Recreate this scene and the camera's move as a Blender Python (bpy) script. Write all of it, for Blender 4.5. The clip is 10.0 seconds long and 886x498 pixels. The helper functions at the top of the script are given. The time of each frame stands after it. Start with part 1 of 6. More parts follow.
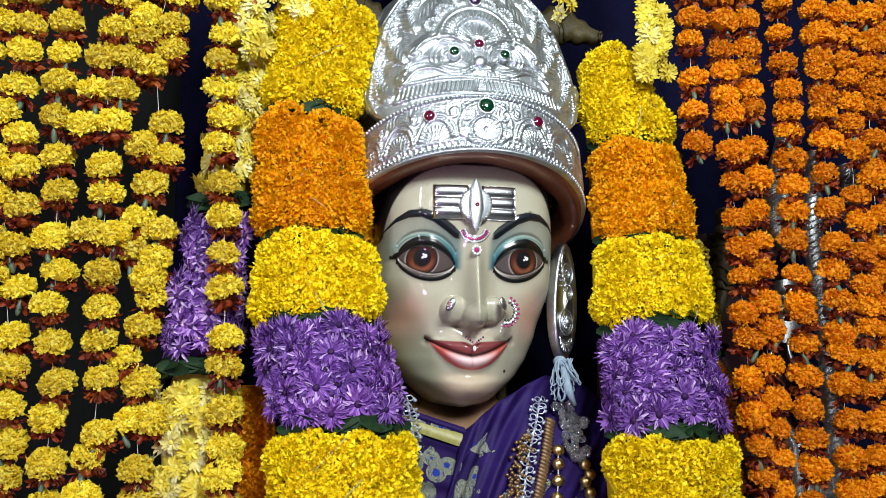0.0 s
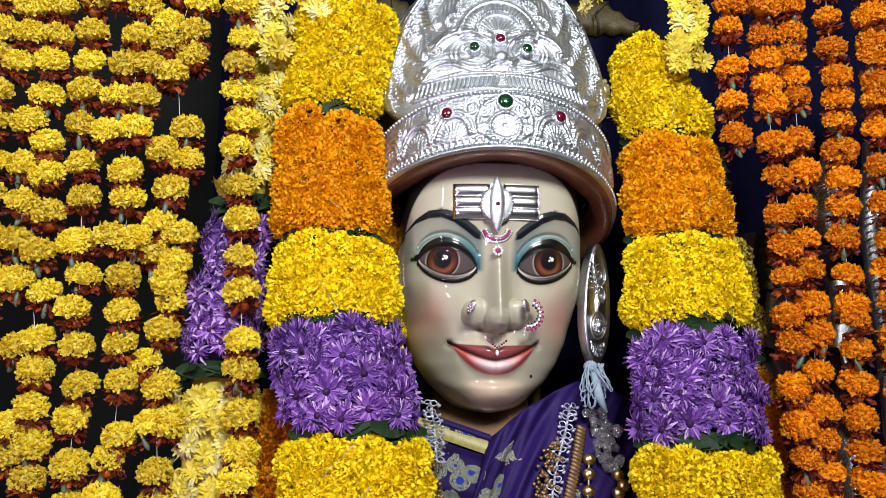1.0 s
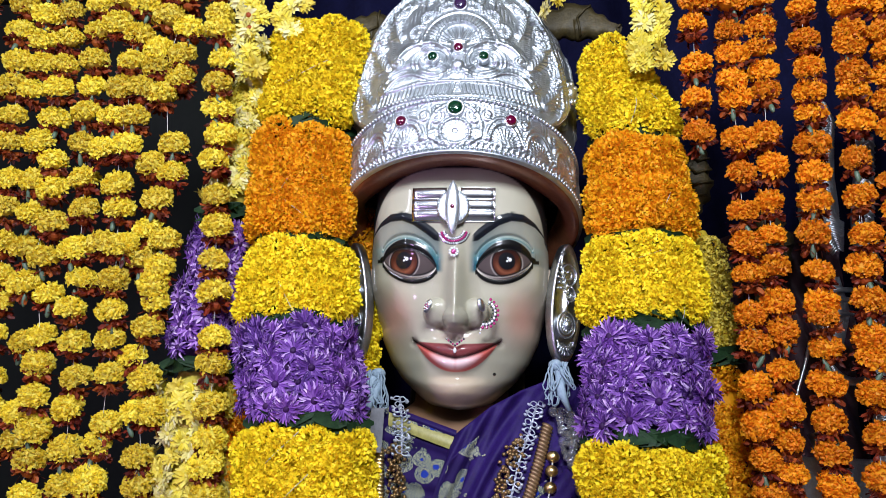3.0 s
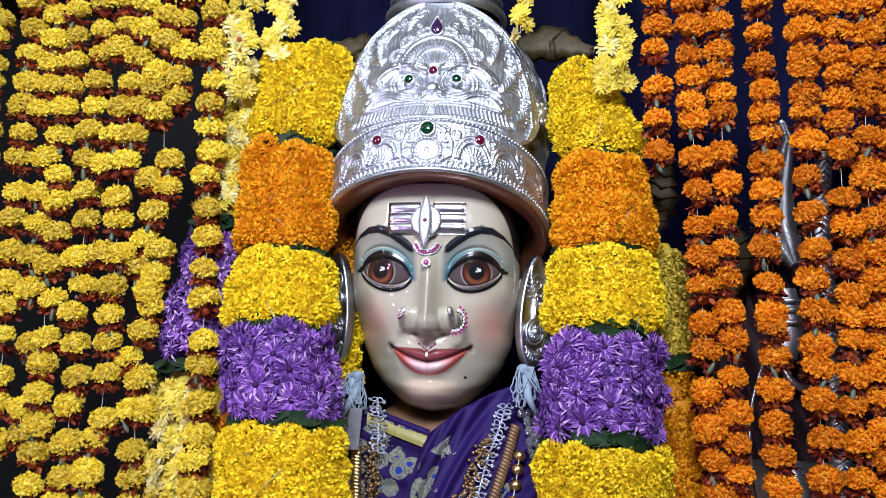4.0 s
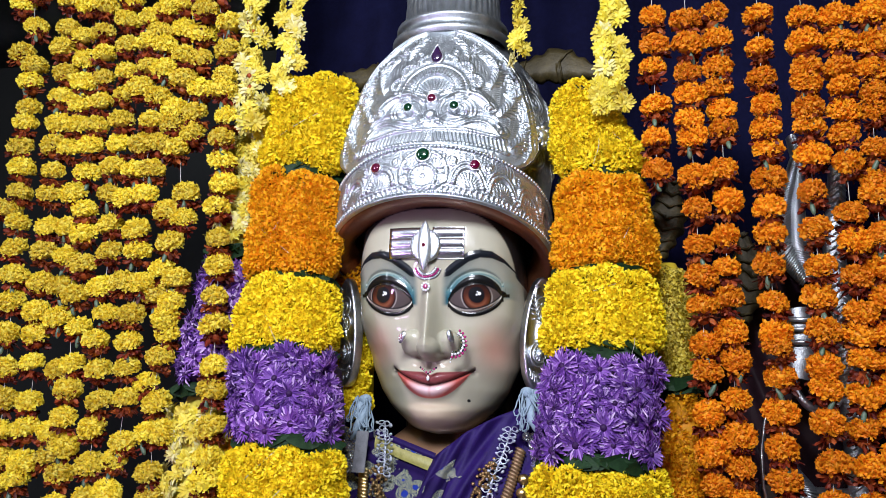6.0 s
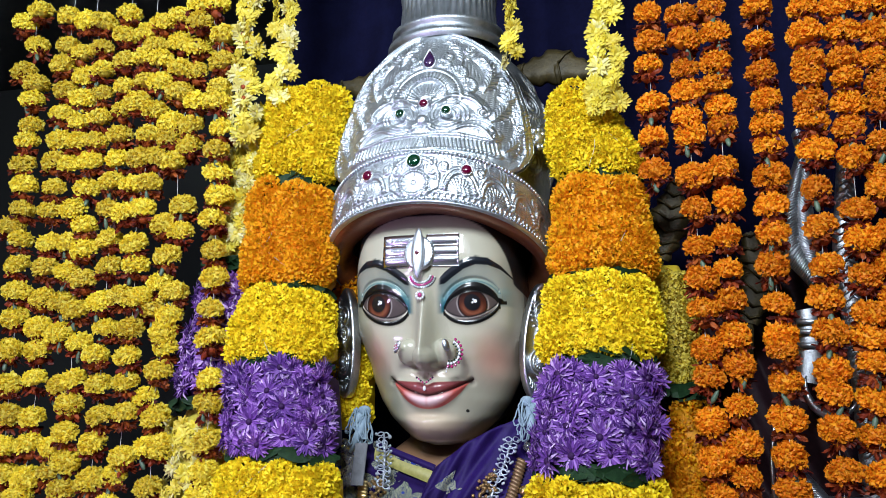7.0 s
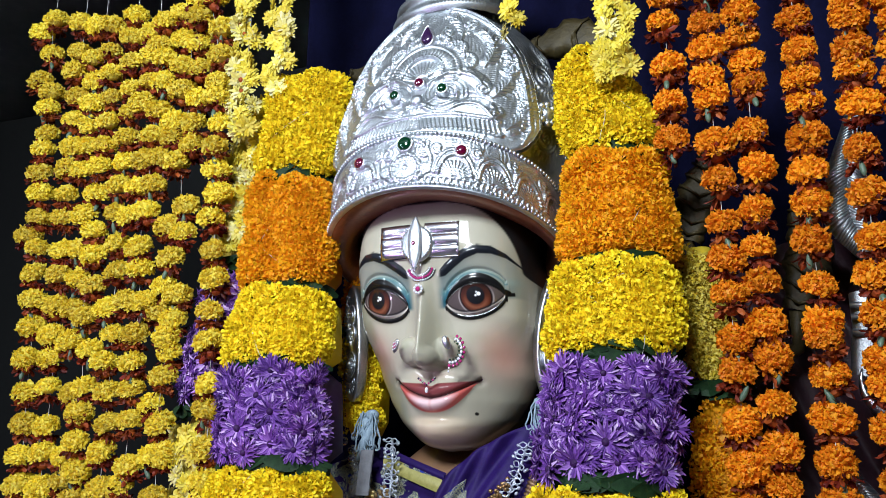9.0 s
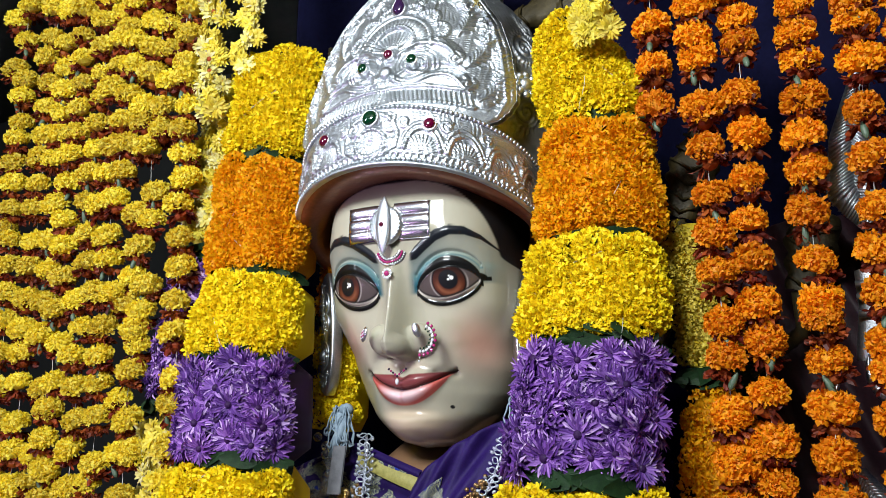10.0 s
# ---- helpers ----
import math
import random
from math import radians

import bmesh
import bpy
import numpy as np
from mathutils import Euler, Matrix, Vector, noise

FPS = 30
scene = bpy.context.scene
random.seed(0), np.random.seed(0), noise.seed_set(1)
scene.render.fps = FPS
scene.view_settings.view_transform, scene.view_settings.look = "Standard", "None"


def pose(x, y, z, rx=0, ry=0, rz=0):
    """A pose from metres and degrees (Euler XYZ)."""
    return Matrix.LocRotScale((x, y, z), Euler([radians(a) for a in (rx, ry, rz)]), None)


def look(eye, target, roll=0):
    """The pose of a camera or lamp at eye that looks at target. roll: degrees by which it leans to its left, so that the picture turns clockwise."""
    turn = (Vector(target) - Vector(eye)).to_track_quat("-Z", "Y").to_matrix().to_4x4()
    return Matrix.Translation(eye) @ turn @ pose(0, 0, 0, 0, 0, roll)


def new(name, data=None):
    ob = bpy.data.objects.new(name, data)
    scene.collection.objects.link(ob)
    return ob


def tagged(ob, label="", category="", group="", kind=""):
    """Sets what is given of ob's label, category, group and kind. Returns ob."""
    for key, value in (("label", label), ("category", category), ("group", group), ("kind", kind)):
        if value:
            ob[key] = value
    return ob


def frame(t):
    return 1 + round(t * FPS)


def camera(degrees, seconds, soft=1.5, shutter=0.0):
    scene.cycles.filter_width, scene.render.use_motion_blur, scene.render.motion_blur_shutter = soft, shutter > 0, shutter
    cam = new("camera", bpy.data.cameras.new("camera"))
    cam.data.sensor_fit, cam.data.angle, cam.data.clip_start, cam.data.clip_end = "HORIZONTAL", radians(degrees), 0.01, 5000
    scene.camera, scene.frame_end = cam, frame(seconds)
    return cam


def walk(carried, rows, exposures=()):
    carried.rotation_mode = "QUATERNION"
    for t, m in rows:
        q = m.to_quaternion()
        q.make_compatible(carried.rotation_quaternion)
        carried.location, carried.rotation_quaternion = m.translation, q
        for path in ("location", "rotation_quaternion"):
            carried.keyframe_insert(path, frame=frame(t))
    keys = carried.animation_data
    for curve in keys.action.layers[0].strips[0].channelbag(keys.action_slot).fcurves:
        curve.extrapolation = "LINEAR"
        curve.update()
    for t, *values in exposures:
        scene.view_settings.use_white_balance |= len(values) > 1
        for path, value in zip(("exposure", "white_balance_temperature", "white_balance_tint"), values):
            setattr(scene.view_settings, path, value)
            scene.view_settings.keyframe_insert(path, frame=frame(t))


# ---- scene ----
cam = camera(59.2, 10.0, soft=0.75)
METRES, TILT, LEAN, TURN = 0.9, 10.0, 0.0, -9.5
EYE = (-0.2304, -1.08, 1.45)
ROWS = [
    (0.0, 0.0, 0.0, 0.0, 0.0, 0.0, 0.0),
    (0.5, 0.0337, 0.0085, -0.0041, 2.92, 0.28, 0.35),
    (1.0, 0.0852, 0.0377, -0.0078, 5.57, 0.46, 0.52),
    (1.5, 0.1522, 0.0615, -0.0102, 8.42, 0.74, 0.73),
    (2.0, 0.2248, 0.0744, -0.0186, 11.33, 1.09, 1.08),
    (3.5, 0.38, -0.0087, -0.0239, 14.38, 1.44, 0.95),
    (4.0, 0.4309, -0.0334, -0.016, 15.34, 1.59, 0.78),
    (4.5, 0.4676, -0.045, -0.0135, 16.48, 2.3, 1.02),
    (5.0, 0.4974, -0.0363, -0.0127, 17.54, 2.75, 1.2),
    (5.5, 0.5273, -0.0245, -0.0162, 19.19, 3.01, 1.32),
    (7.0, 0.6072, 0.0374, -0.0194, 23.17, 4.07, 2.83),
    (7.5, 0.6372, 0.0742, -0.0265, 24.91, 4.1, 3.29),
    (8.0, 0.6542, 0.1097, -0.0332, 27.02, 4.28, 3.75),
    (8.5, 0.6753, 0.1514, -0.0406, 28.74, 4.6, 4.18),
    (9.0, 0.6992, 0.2043, -0.0464, 30.42, 4.91, 4.45),
    (9.5, 0.7167, 0.2665, -0.0615, 31.89, 5.01, 4.72),
    (10.0, 0.7325, 0.3225, -0.0735, 32.87, 5.08, 5.03),
]
LIGHT = [
    (0.0, -0.13, 6450, 4), (0.6, -0.13, 6450, 5), (1.0, -0.13, 6700, 13), (1.6, -0.13, 6500, 19), (2.1, -0.10, 6250, 27), (3.3, -0.13, 5900, 11),
    (3.6, -0.13, 5850, 10), (3.9, -0.08, 5950, 20), (4.5, -0.08, 6000, 21), (5.0, -0.08, 6400, 17), (5.5, -0.08, 6650, 15), (5.7, -0.08, 6350, 17),
    (6.8, -0.13, 5850, 9), (7.5, -0.13, 5750, 8), (7.8, -0.08, 6800, 14), (8.5, -0.08, 6950, 15), (8.8, -0.13, 5900, 8), (9.0, -0.13, 5900, 9), (9.5, -0.11, 5900, 12), (10.0, -0.08, 6350, 8),
]
walk(cam, [(t, pose(*EYE, TILT, LEAN, TURN) @ pose(METRES * x, METRES * y, METRES * z, 90 + pitch, roll, yaw)) for t, x, y, z, yaw, pitch, roll in ROWS], LIGHT)

# ---------------------------------------------------------------- light
world = bpy.data.worlds.new("hall")
scene.world = world
world.use_nodes = True
world.node_tree.nodes["Background"].inputs[0].default_value = (0.55, 0.6, 0.75, 1)
world.node_tree.nodes["Background"].inputs[1].default_value = 0.05


def lamp(name, eye, target, width, height, power, colour):
    data = bpy.data.lights.new(name, "AREA")
    data.shape, data.size, data.size_y, data.energy, data.color = "RECTANGLE", width, height, power, colour
    ob = new(name, data)
    ob.matrix_world = look(eye, target)
    return ob


lamp("flood_light", (0.12, -1.6, 2.32), (0.0, 0.0, 1.75), 0.5, 0.32, 54, (0.95, 0.99, 1.0))
lamp("tube_light", (-1.2, -1.4, 2.1), (-0.2, 0.0, 1.75), 0.08, 0.8, 13, (0.9, 0.96, 1.0))
lamp("colour_light", (-0.7, -1.2, 1.2), (-0.25, 0.0, 1.6), 0.12, 0.12, 5, (0.85, 0.5, 1.0))
# unseen fill, added to brighten walls and floor for the metal's reflections
lamp("added_fill_light", (0.0, -2.6, 2.55), (0.0, -2.6, 0.0), 2.4, 0.3, 16, (0.93, 0.97, 1.0))


# ---------------------------------------------------------------- materials
def material(name, rough=0.6, metal=0.0, coat=0.0, spec=0.5):
    m = bpy.data.materials.new(name)
    m.use_nodes = True
    t = m.node_tree
    b = t.nodes["Principled BSDF"]
    b.inputs["Roughness"].default_value = rough
    b.inputs["Metallic"].default_value = metal
    b.inputs["Coat Weight"].default_value = coat
    b.inputs["Coat Roughness"].default_value = 0.035
    b.inputs["Specular IOR Level"].default_value = spec
    return m, t, b


def node(t, kind, **values):
    n = t.nodes.new(kind)
    for key, value in values.items():
        n.inputs[key].default_value = value
    return n


def ramp(t, source, stops):
    n = t.nodes.new("ShaderNodeValToRGB")
    e = n.color_ramp.elements
    while len(e) < len(stops):
        e.new(0.5)
    for slot, (at, colour) in zip(e, stops):
        slot.position, slot.color = at, (*colour, 1)
    t.links.new(source, n.inputs[0])
    return n.outputs[0]


def surface(name, dark, light, scale=60.0, rough=0.6, metal=0.0, coat=0.0, bump=0.2, distance=0.001, spec=0.5):
    """Two mixed scales of noise between two colours, with fine relief."""
    m, t, b = material(name, rough, metal, coat, spec)
    at = t.nodes.new("ShaderNodeTexCoord")
    big = node(t, "ShaderNodeTexNoise", Scale=scale, Detail=5.0, Roughness=0.6)
    fine = node(t, "ShaderNodeTexNoise", Scale=scale * 9, Detail=3.0)
    mix = t.nodes.new("ShaderNodeMath")
    mix.operation = "MULTIPLY_ADD"
    mix.inputs[1].default_value = 0.35
    for n in (big, fine):
        t.links.new(at.outputs["Object"], n.inputs["Vector"])
    scaled = t.nodes.new("ShaderNodeMath")
    scaled.operation = "MULTIPLY"
    scaled.inputs[1].default_value = 0.65
    t.links.new(big.outputs["Fac"], scaled.inputs[0])
    t.links.new(fine.outputs["Fac"], mix.inputs[0])
    t.links.new(scaled.outputs[0], mix.inputs[2])
    t.links.new(ramp(t, mix.outputs[0], [(0.3, dark), (0.7, light)]), b.inputs["Base Color"])
    if bump:
        bp = node(t, "ShaderNodeBump", Strength=bump, Distance=distance)
        t.links.new(fine.outputs["Fac"], bp.inputs["Height"])
        t.links.new(bp.outputs[0], b.inputs["Normal"])
    return m


def petals(name, stops, vary=0.06, translucent=0.25, rough=0.55):
    """Petal colour: random per petal and per flower."""
    m, t, b = material(name, rough, spec=0.3)
    geo = t.nodes.new("ShaderNodeNewGeometry")
    info = t.nodes.new("ShaderNodeObjectInfo")
    colour = ramp(t, geo.outputs["Random Per Island"], stops)
    hue = t.nodes.new("ShaderNodeHueSaturation")
    spread = t.nodes.new("ShaderNodeMapRange")
    spread.inputs["To Min"].default_value, spread.inputs["To Max"].default_value = 1 - 2.2 * vary, 1 + 2.2 * vary
    turn = t.nodes.new("ShaderNodeMapRange")
    turn.inputs["To Min"].default_value, turn.inputs["To Max"].default_value = 0.5 - vary * 0.12, 0.5 + vary * 0.12
    t.links.new(info.outputs["Random"], spread.inputs["Value"])
    t.links.new(info.outputs["Random"], turn.inputs["Value"])
    t.links.new(colour, hue.inputs["Color"])
    t.links.new(spread.outputs[0], hue.inputs["Value"])
    t.links.new(turn.outputs[0], hue.inputs["Hue"])
    t.links.new(hue.outputs[0], b.inputs["Base Color"])
    glow = t.nodes.new("ShaderNodeBsdfTranslucent")
    t.links.new(hue.outputs[0], glow.inputs["Color"])
    mix = t.nodes.new("ShaderNodeMixShader")
    mix.inputs[0].default_value = translucent
    out = t.nodes["Material Output"]
    t.links.new(b.outputs[0], mix.inputs[1])
    t.links.new(glow.outputs[0], mix.inputs[2])
    t.links.new(mix.outputs[0], out.inputs["Surface"])
    return m


def painted():
    """Enamel paint of the statue, coloured by the paint layer of the mesh."""
    m, t, b = material("enamel_paint", 0.5, coat=0.6, spec=0.15)
    c = t.nodes.new("ShaderNodeVertexColor")
    c.layer_name = "paint"
    n = node(t, "ShaderNodeTexNoise", Scale=35.0, Detail=6.0)
    shade = t.nodes.new("ShaderNodeMapRange")
    shade.inputs["To Min"].default_value, shade.inputs["To Max"].default_value = 0.93, 1.05
    mul = t.nodes.new("ShaderNodeVectorMath")
    mul.operation = "SCALE"
    t.links.new(n.outputs["Fac"], shade.inputs["Value"])
    t.links.new(c.outputs["Color"], mul.inputs[0])
    t.links.new(shade.outputs[0], mul.inputs["Scale"])
    t.links.new(mul.outputs[0], b.inputs["Base Color"])
    fine = node(t, "ShaderNodeTexNoise", Scale=90.0, Detail=4.0)
    bp = node(t, "ShaderNodeBump", Strength=0.08, Distance=0.002)
    t.links.new(fine.outputs["Fac"], bp.inputs["Height"])
    t.links.new(bp.outputs[0], b.inputs["Normal"])
    return m


def gem(name, colour):
    m, t, b = material(name, 0.05, coat=1.0)
    b.inputs["Base Color"].default_value = (*colour, 1)
    b.inputs["Transmission Weight"].default_value = 0.1
    b.inputs["IOR"].default_value = 1.7
    return m


def clear(name, colour=(0.97, 0.98, 1.0)):
    m, t, b = material(name, 0.03, coat=1.0)
    b.inputs["Base Color"].default_value = (*colour, 1)
    b.inputs["Transmission Weight"].default_value = 0.93
    b.inputs["IOR"].default_value = 1.5
    return m


def chased(name, dark, light, rough):
    """Hammered and chased sheet silver: fine hammer grain and faint tarnish."""
    m, t, b = material(name, rough, 1.0)
    at = t.nodes.new("ShaderNodeTexCoord")
    cloud = node(t, "ShaderNodeTexNoise", Scale=55.0, Detail=5.0)
    fine = node(t, "ShaderNodeTexNoise", Scale=320.0, Detail=3.0)
    for n in (cloud, fine):
        t.links.new(at.outputs["Object"], n.inputs["Vector"])
    t.links.new(ramp(t, cloud.outputs["Fac"], [(0.35, dark), (0.6, light)]), b.inputs["Base Color"])
    beaten = node(t, "ShaderNodeBump", Strength=0.4, Distance=0.0007)
    t.links.new(fine.outputs["Fac"], beaten.inputs["Height"])
    t.links.new(beaten.outputs[0], b.inputs["Normal"])
    return m


PAINT = painted()
# silver tinted cool: blue light on the crown is put into its colour
CHASED = chased("chased_silver", (0.40, 0.43, 0.45), (0.54, 0.57, 0.60), 0.46)
SILVER = surface("embossed_silver", (0.5, 0.53, 0.57), (0.68, 0.72, 0.76), 45, 0.42, 1.0, bump=0.5, distance=0.0006)
SILVER_DULL = surface("dull_silver", (0.42, 0.43, 0.46), (0.75, 0.76, 0.8), 60, 0.3, 1.0, bump=0.5)
BRASS = surface("aged_brass", (0.012, 0.009, 0.003), (0.07, 0.052, 0.018), 30, 0.55, 0.1, bump=0.6, spec=0.3)
GOLD = surface("gold_chain", (0.55, 0.38, 0.14), (0.85, 0.65, 0.3), 150, 0.28, 1.0)
YELLOW = petals("yellow_marigold", [(0.0, (0.92, 0.68, 0.006)), (0.5, (0.94, 0.75, 0.009)), (1.0, (0.95, 0.80, 0.02))], 0.015, translucent=0.38)
PALE = petals("pale_marigold", [(0.0, (0.76, 0.56, 0.018)), (0.5, (0.83, 0.675, 0.045)), (1.0, (0.87, 0.765, 0.12))], translucent=0.4)
ORANGE = petals("orange_marigold", [(0.0, (0.77, 0.24, 0.003)), (0.5, (0.82, 0.31, 0.004)), (1.0, (0.85, 0.38, 0.007))], translucent=0.4)
AMBER = petals("amber_marigold", [(0.0, (0.84, 0.35, 0.002)), (0.4, (0.90, 0.46, 0.003)), (1.0, (0.93, 0.56, 0.006))], 0.015, translucent=0.5)
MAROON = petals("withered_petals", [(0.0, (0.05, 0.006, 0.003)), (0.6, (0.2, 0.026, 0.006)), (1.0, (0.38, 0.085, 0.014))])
PURPLE = petals("purple_chrysanthemum", [(0.0, (0.05, 0.014, 0.13)), (0.35, (0.16, 0.055, 0.31)), (0.72, (0.36, 0.18, 0.55)), (1.0, (0.74, 0.58, 0.82))])
PURPLE_CORE = petals("purple_heart_and_gap", [(0.0, (0.02, 0.004, 0.045)), (1.0, (0.05, 0.012, 0.08))])
CREAM = petals("cream_chrysanthemum", [(0.0, (0.62, 0.53, 0.1)), (0.5, (0.68, 0.61, 0.2)), (1.0, (0.75, 0.71, 0.42))])
LEMON = petals("lemon_chrysanthemum", [(0.0, (0.64, 0.49, 0.02)), (1.0, (0.74, 0.64, 0.11))])
LEAF = surface("dark_leaf", (0.004, 0.013, 0.005), (0.014, 0.04, 0.012), 120, 0.6, bump=0.4, spec=0.2)
CALYX = surface("green_calyx", (0.04, 0.07, 0.045), (0.1, 0.15, 0.09), 200, 0.5)
THREAD = surface("white_thread", (0.3, 0.3, 0.28), (0.55, 0.55, 0.52), 300, 0.7, bump=0)
NAVY = surface("navy_cloth", (0.002, 0.002, 0.013), (0.005, 0.0055, 0.03), 14, 0.9, bump=0.3, spec=0.1)
DARK = surface("dark_plaster", (0.002, 0.003, 0.003), (0.007, 0.009, 0.007), 6, 0.9)
PLASTER = surface("hall_plaster", (0.14, 0.14, 0.15), (0.22, 0.22, 0.22), 4, 0.9)
STONE = surface("grey_stone", (0.18, 0.17, 0.16), (0.32, 0.31, 0.3), 8, 0.7)
RUBY = gem("ruby_glass", (0.09, 0.001, 0.02))
EMERALD = gem("emerald_glass", (0.001, 0.03, 0.010))
GARNET = gem("dark_garnet", (0.03, 0.01, 0.05))
PINK = gem("pink_stone", (0.4, 0.03, 0.16))
CRYSTAL = clear("clear_bead")
WHITE_GEM = gem("white_stone", (0.75, 0.75, 0.78))


# ---------------------------------------------------------------- mesh tools
def part(name, data, mat, parent=None, label="", at=None):
    """One mesh object from (verts, faces), a bmesh or a mesh, under a thing or a part."""
    if isinstance(data, bmesh.types.BMesh):
        me = bpy.data.meshes.new(name)
        data.to_mesh(me)
        data.free()
    elif isinstance(data, bpy.types.Mesh):
        me = data
    else:
        me = mesh_of(name, *data)
    if mat and not me.materials:
        me.materials.append(mat)
    ob = new(name, me)
    if parent:
        ob.parent = parent
    if at is not None:
        ob.matrix_basis = at
    return tagged(ob, label)


def thing(name, label, category, at=(0, 0, 0), group="", kind=""):
    ob = new(name)
    ob.empty_display_size = 0.02
    ob.location = at
    return tagged(ob, label, category, group, kind)


def mesh_of(name, verts, faces, smooth=True):
    me = bpy.data.meshes.new(name)
    me.from_pydata([tuple(v) for v in np.asarray(verts, float)], [], [tuple(int(i) for i in f) for f in faces])
    if smooth:
        me.polygons.foreach_set("use_smooth", [True] * len(me.polygons))
    me.update()
    return me


def join(pieces):
    verts, faces, n = [], [], 0
    for v, f in pieces:
        v = np.asarray(v, float).reshape(-1, 3)
        verts.append(v)
        faces += [tuple(i + n for i in face) for face in f]
        n += len(v)
    return np.concatenate(verts), faces


def moved(piece, m):
    v, f = piece
    v = np.asarray(v, float)
    a = np.array(m)
    return v @ a[:3, :3].T + a[:3, 3], f


def grid_faces(rows, cols, closed=False):
    out = []
    for i in range(rows - 1):
        for j in range(cols if closed else cols - 1):
            k = (j + 1) % cols
            out.append((i * cols + j, i * cols + k, (i + 1) * cols + k, (i + 1) * cols + j))
    return out


def ball(rx, ry, rz, rings=6, segments=10):
    v, f = [], []
    for i in range(rings + 1):
        p = math.pi * i / rings
        for j in range(segments):
            q = 2 * math.pi * j / segments
            v.append((rx * math.sin(p) * math.cos(q), ry * math.sin(p) * math.sin(q), rz * math.cos(p)))
    f = [face[::-1] for face in grid_faces(rings + 1, segments, True)]
    return np.array(v), f


def tube(points, radius, segments=6, taper=None):
    """A round tube along points, closed at both ends."""
    p = np.asarray(points, float)
    n = len(p)
    d = np.gradient(p, axis=0)
    d /= np.linalg.norm(d, axis=1)[:, None] + 1e-12
    side = np.cross(d, (0.0, 1.0, 0.0))
    weak = np.linalg.norm(side, axis=1) < 1e-3
    side[weak] = np.cross(d[weak], (1.0, 0.0, 0.0))
    side /= np.linalg.norm(side, axis=1)[:, None]
    up = np.cross(side, d)
    r = np.full(n, radius) if taper is None else radius * np.asarray(taper)
    a = np.linspace(0, 2 * math.pi, segments, endpoint=False)
    v = p[:, None, :] + r[:, None, None] * (np.cos(a)[None, :, None] * side[:, None, :] + np.sin(a)[None, :, None] * up[:, None, :])
    f = grid_faces(n, segments, True)
    f += [tuple(range(segments))[::-1], tuple(range((n - 1) * segments, n * segments))]
    return v.reshape(-1, 3), f


def block(lo, hi):
    (a, b, c), (d, e, g) = lo, hi
    v = [(a, b, c), (d, b, c), (d, e, c), (a, e, c), (a, b, g), (d, b, g), (d, e, g), (a, e, g)]
    return np.array(v), [(0, 3, 2, 1), (4, 5, 6, 7), (0, 1, 5, 4), (1, 2, 6, 5), (2, 3, 7, 6), (3, 0, 4, 7)]


def unit(a):
    return a / (np.linalg.norm(a, axis=-1, keepdims=True) + 1e-12)


def petal_cloud(root, way, length, width, rng, fold=0.35, curl=0.3, axis=None, normal=None):
    """Many frilled petals, each from its root along its way: a narrow foot and a broad, rounded, wavy tip."""
    root, way = np.asarray(root, float), unit(np.asarray(way, float))
    n = len(root)
    side = unit(np.cross(way, rng.normal(size=(n, 3))))
    if axis is not None:  # tips curl outward, away from the flower's axis
        side = unit(unit(np.cross(way, axis)) + 0.35 * rng.normal(size=(n, 3)))
    up = unit(np.cross(side, way))
    if axis is not None:
        up = up * np.where((up @ np.asarray(axis, float)) > 0, -1, 1)[:, None]
    if normal is not None:  # petals that overlap like scales over a dome
        side = unit(np.cross(way, normal))
        up = np.cross(side, way)
        up = up * np.sign(np.sum(up * normal, 1))[:, None]
    length = np.broadcast_to(length, n)[:, None]
    width = np.broadcast_to(width, n)[:, None]
    bend = (curl + 0.3 * rng.normal(size=(n, 1))) * length
    wave = fold * width * rng.uniform(0.6, 1.4, (n, 1))

    def at(across, reach, lift):
        out = reach * np.cos(0.5 * curl * reach) + 0.05 * rng.normal(size=(n, 1))
        return root + way * length * out + side * width * across + up * (bend * reach ** 2 + lift * wave * rng.uniform(0.4, 1.5, (n, 1)))

    v = np.stack([
        root, at(-0.34, 0.5, 0.1), at(0.34, 0.5, 0.1),
        at(-0.54, 0.82, 0.5), at(0.0, 0.84, -0.5), at(0.54, 0.82, 0.5),
        at(-0.36, 1.0, -0.3), at(0.02, 1.08, 0.6), at(0.36, 1.0, -0.3),
    ], axis=1).reshape(-1, 3)
    b = np.arange(n) * 9
    quads = [(1, 2, 4, 3), (3, 4, 7, 6), (4, 5, 8, 7)]
    f = [tuple(x) for q in quads for x in np.stack([b + i for i in q], 1).tolist()]
    return v, f + [tuple(x) for q in ((0, 2, 1), (2, 5, 4)) for x in np.stack([b + i for i in q], 1).tolist()]


def sphere_ways(n, low, rng):
    """Even directions over the part of a sphere above the height low."""
    i = np.arange(n) + 0.5
    z = 1 - (1 - low) * i / n
    a = math.pi * (1 + 5 ** 0.5) * i
    r = np.sqrt(np.maximum(0, 1 - z * z))
    w = np.stack([r * np.cos(a), r * np.sin(a), z], 1)
    return unit(w + rng.normal(size=(n, 3)) * 0.12)


# ---------------------------------------------------------------- the room
def setting(name, data, mat, label, category):
    ob = part(name, data, mat, None, label)
    return tagged(ob, category=category, kind="structure")


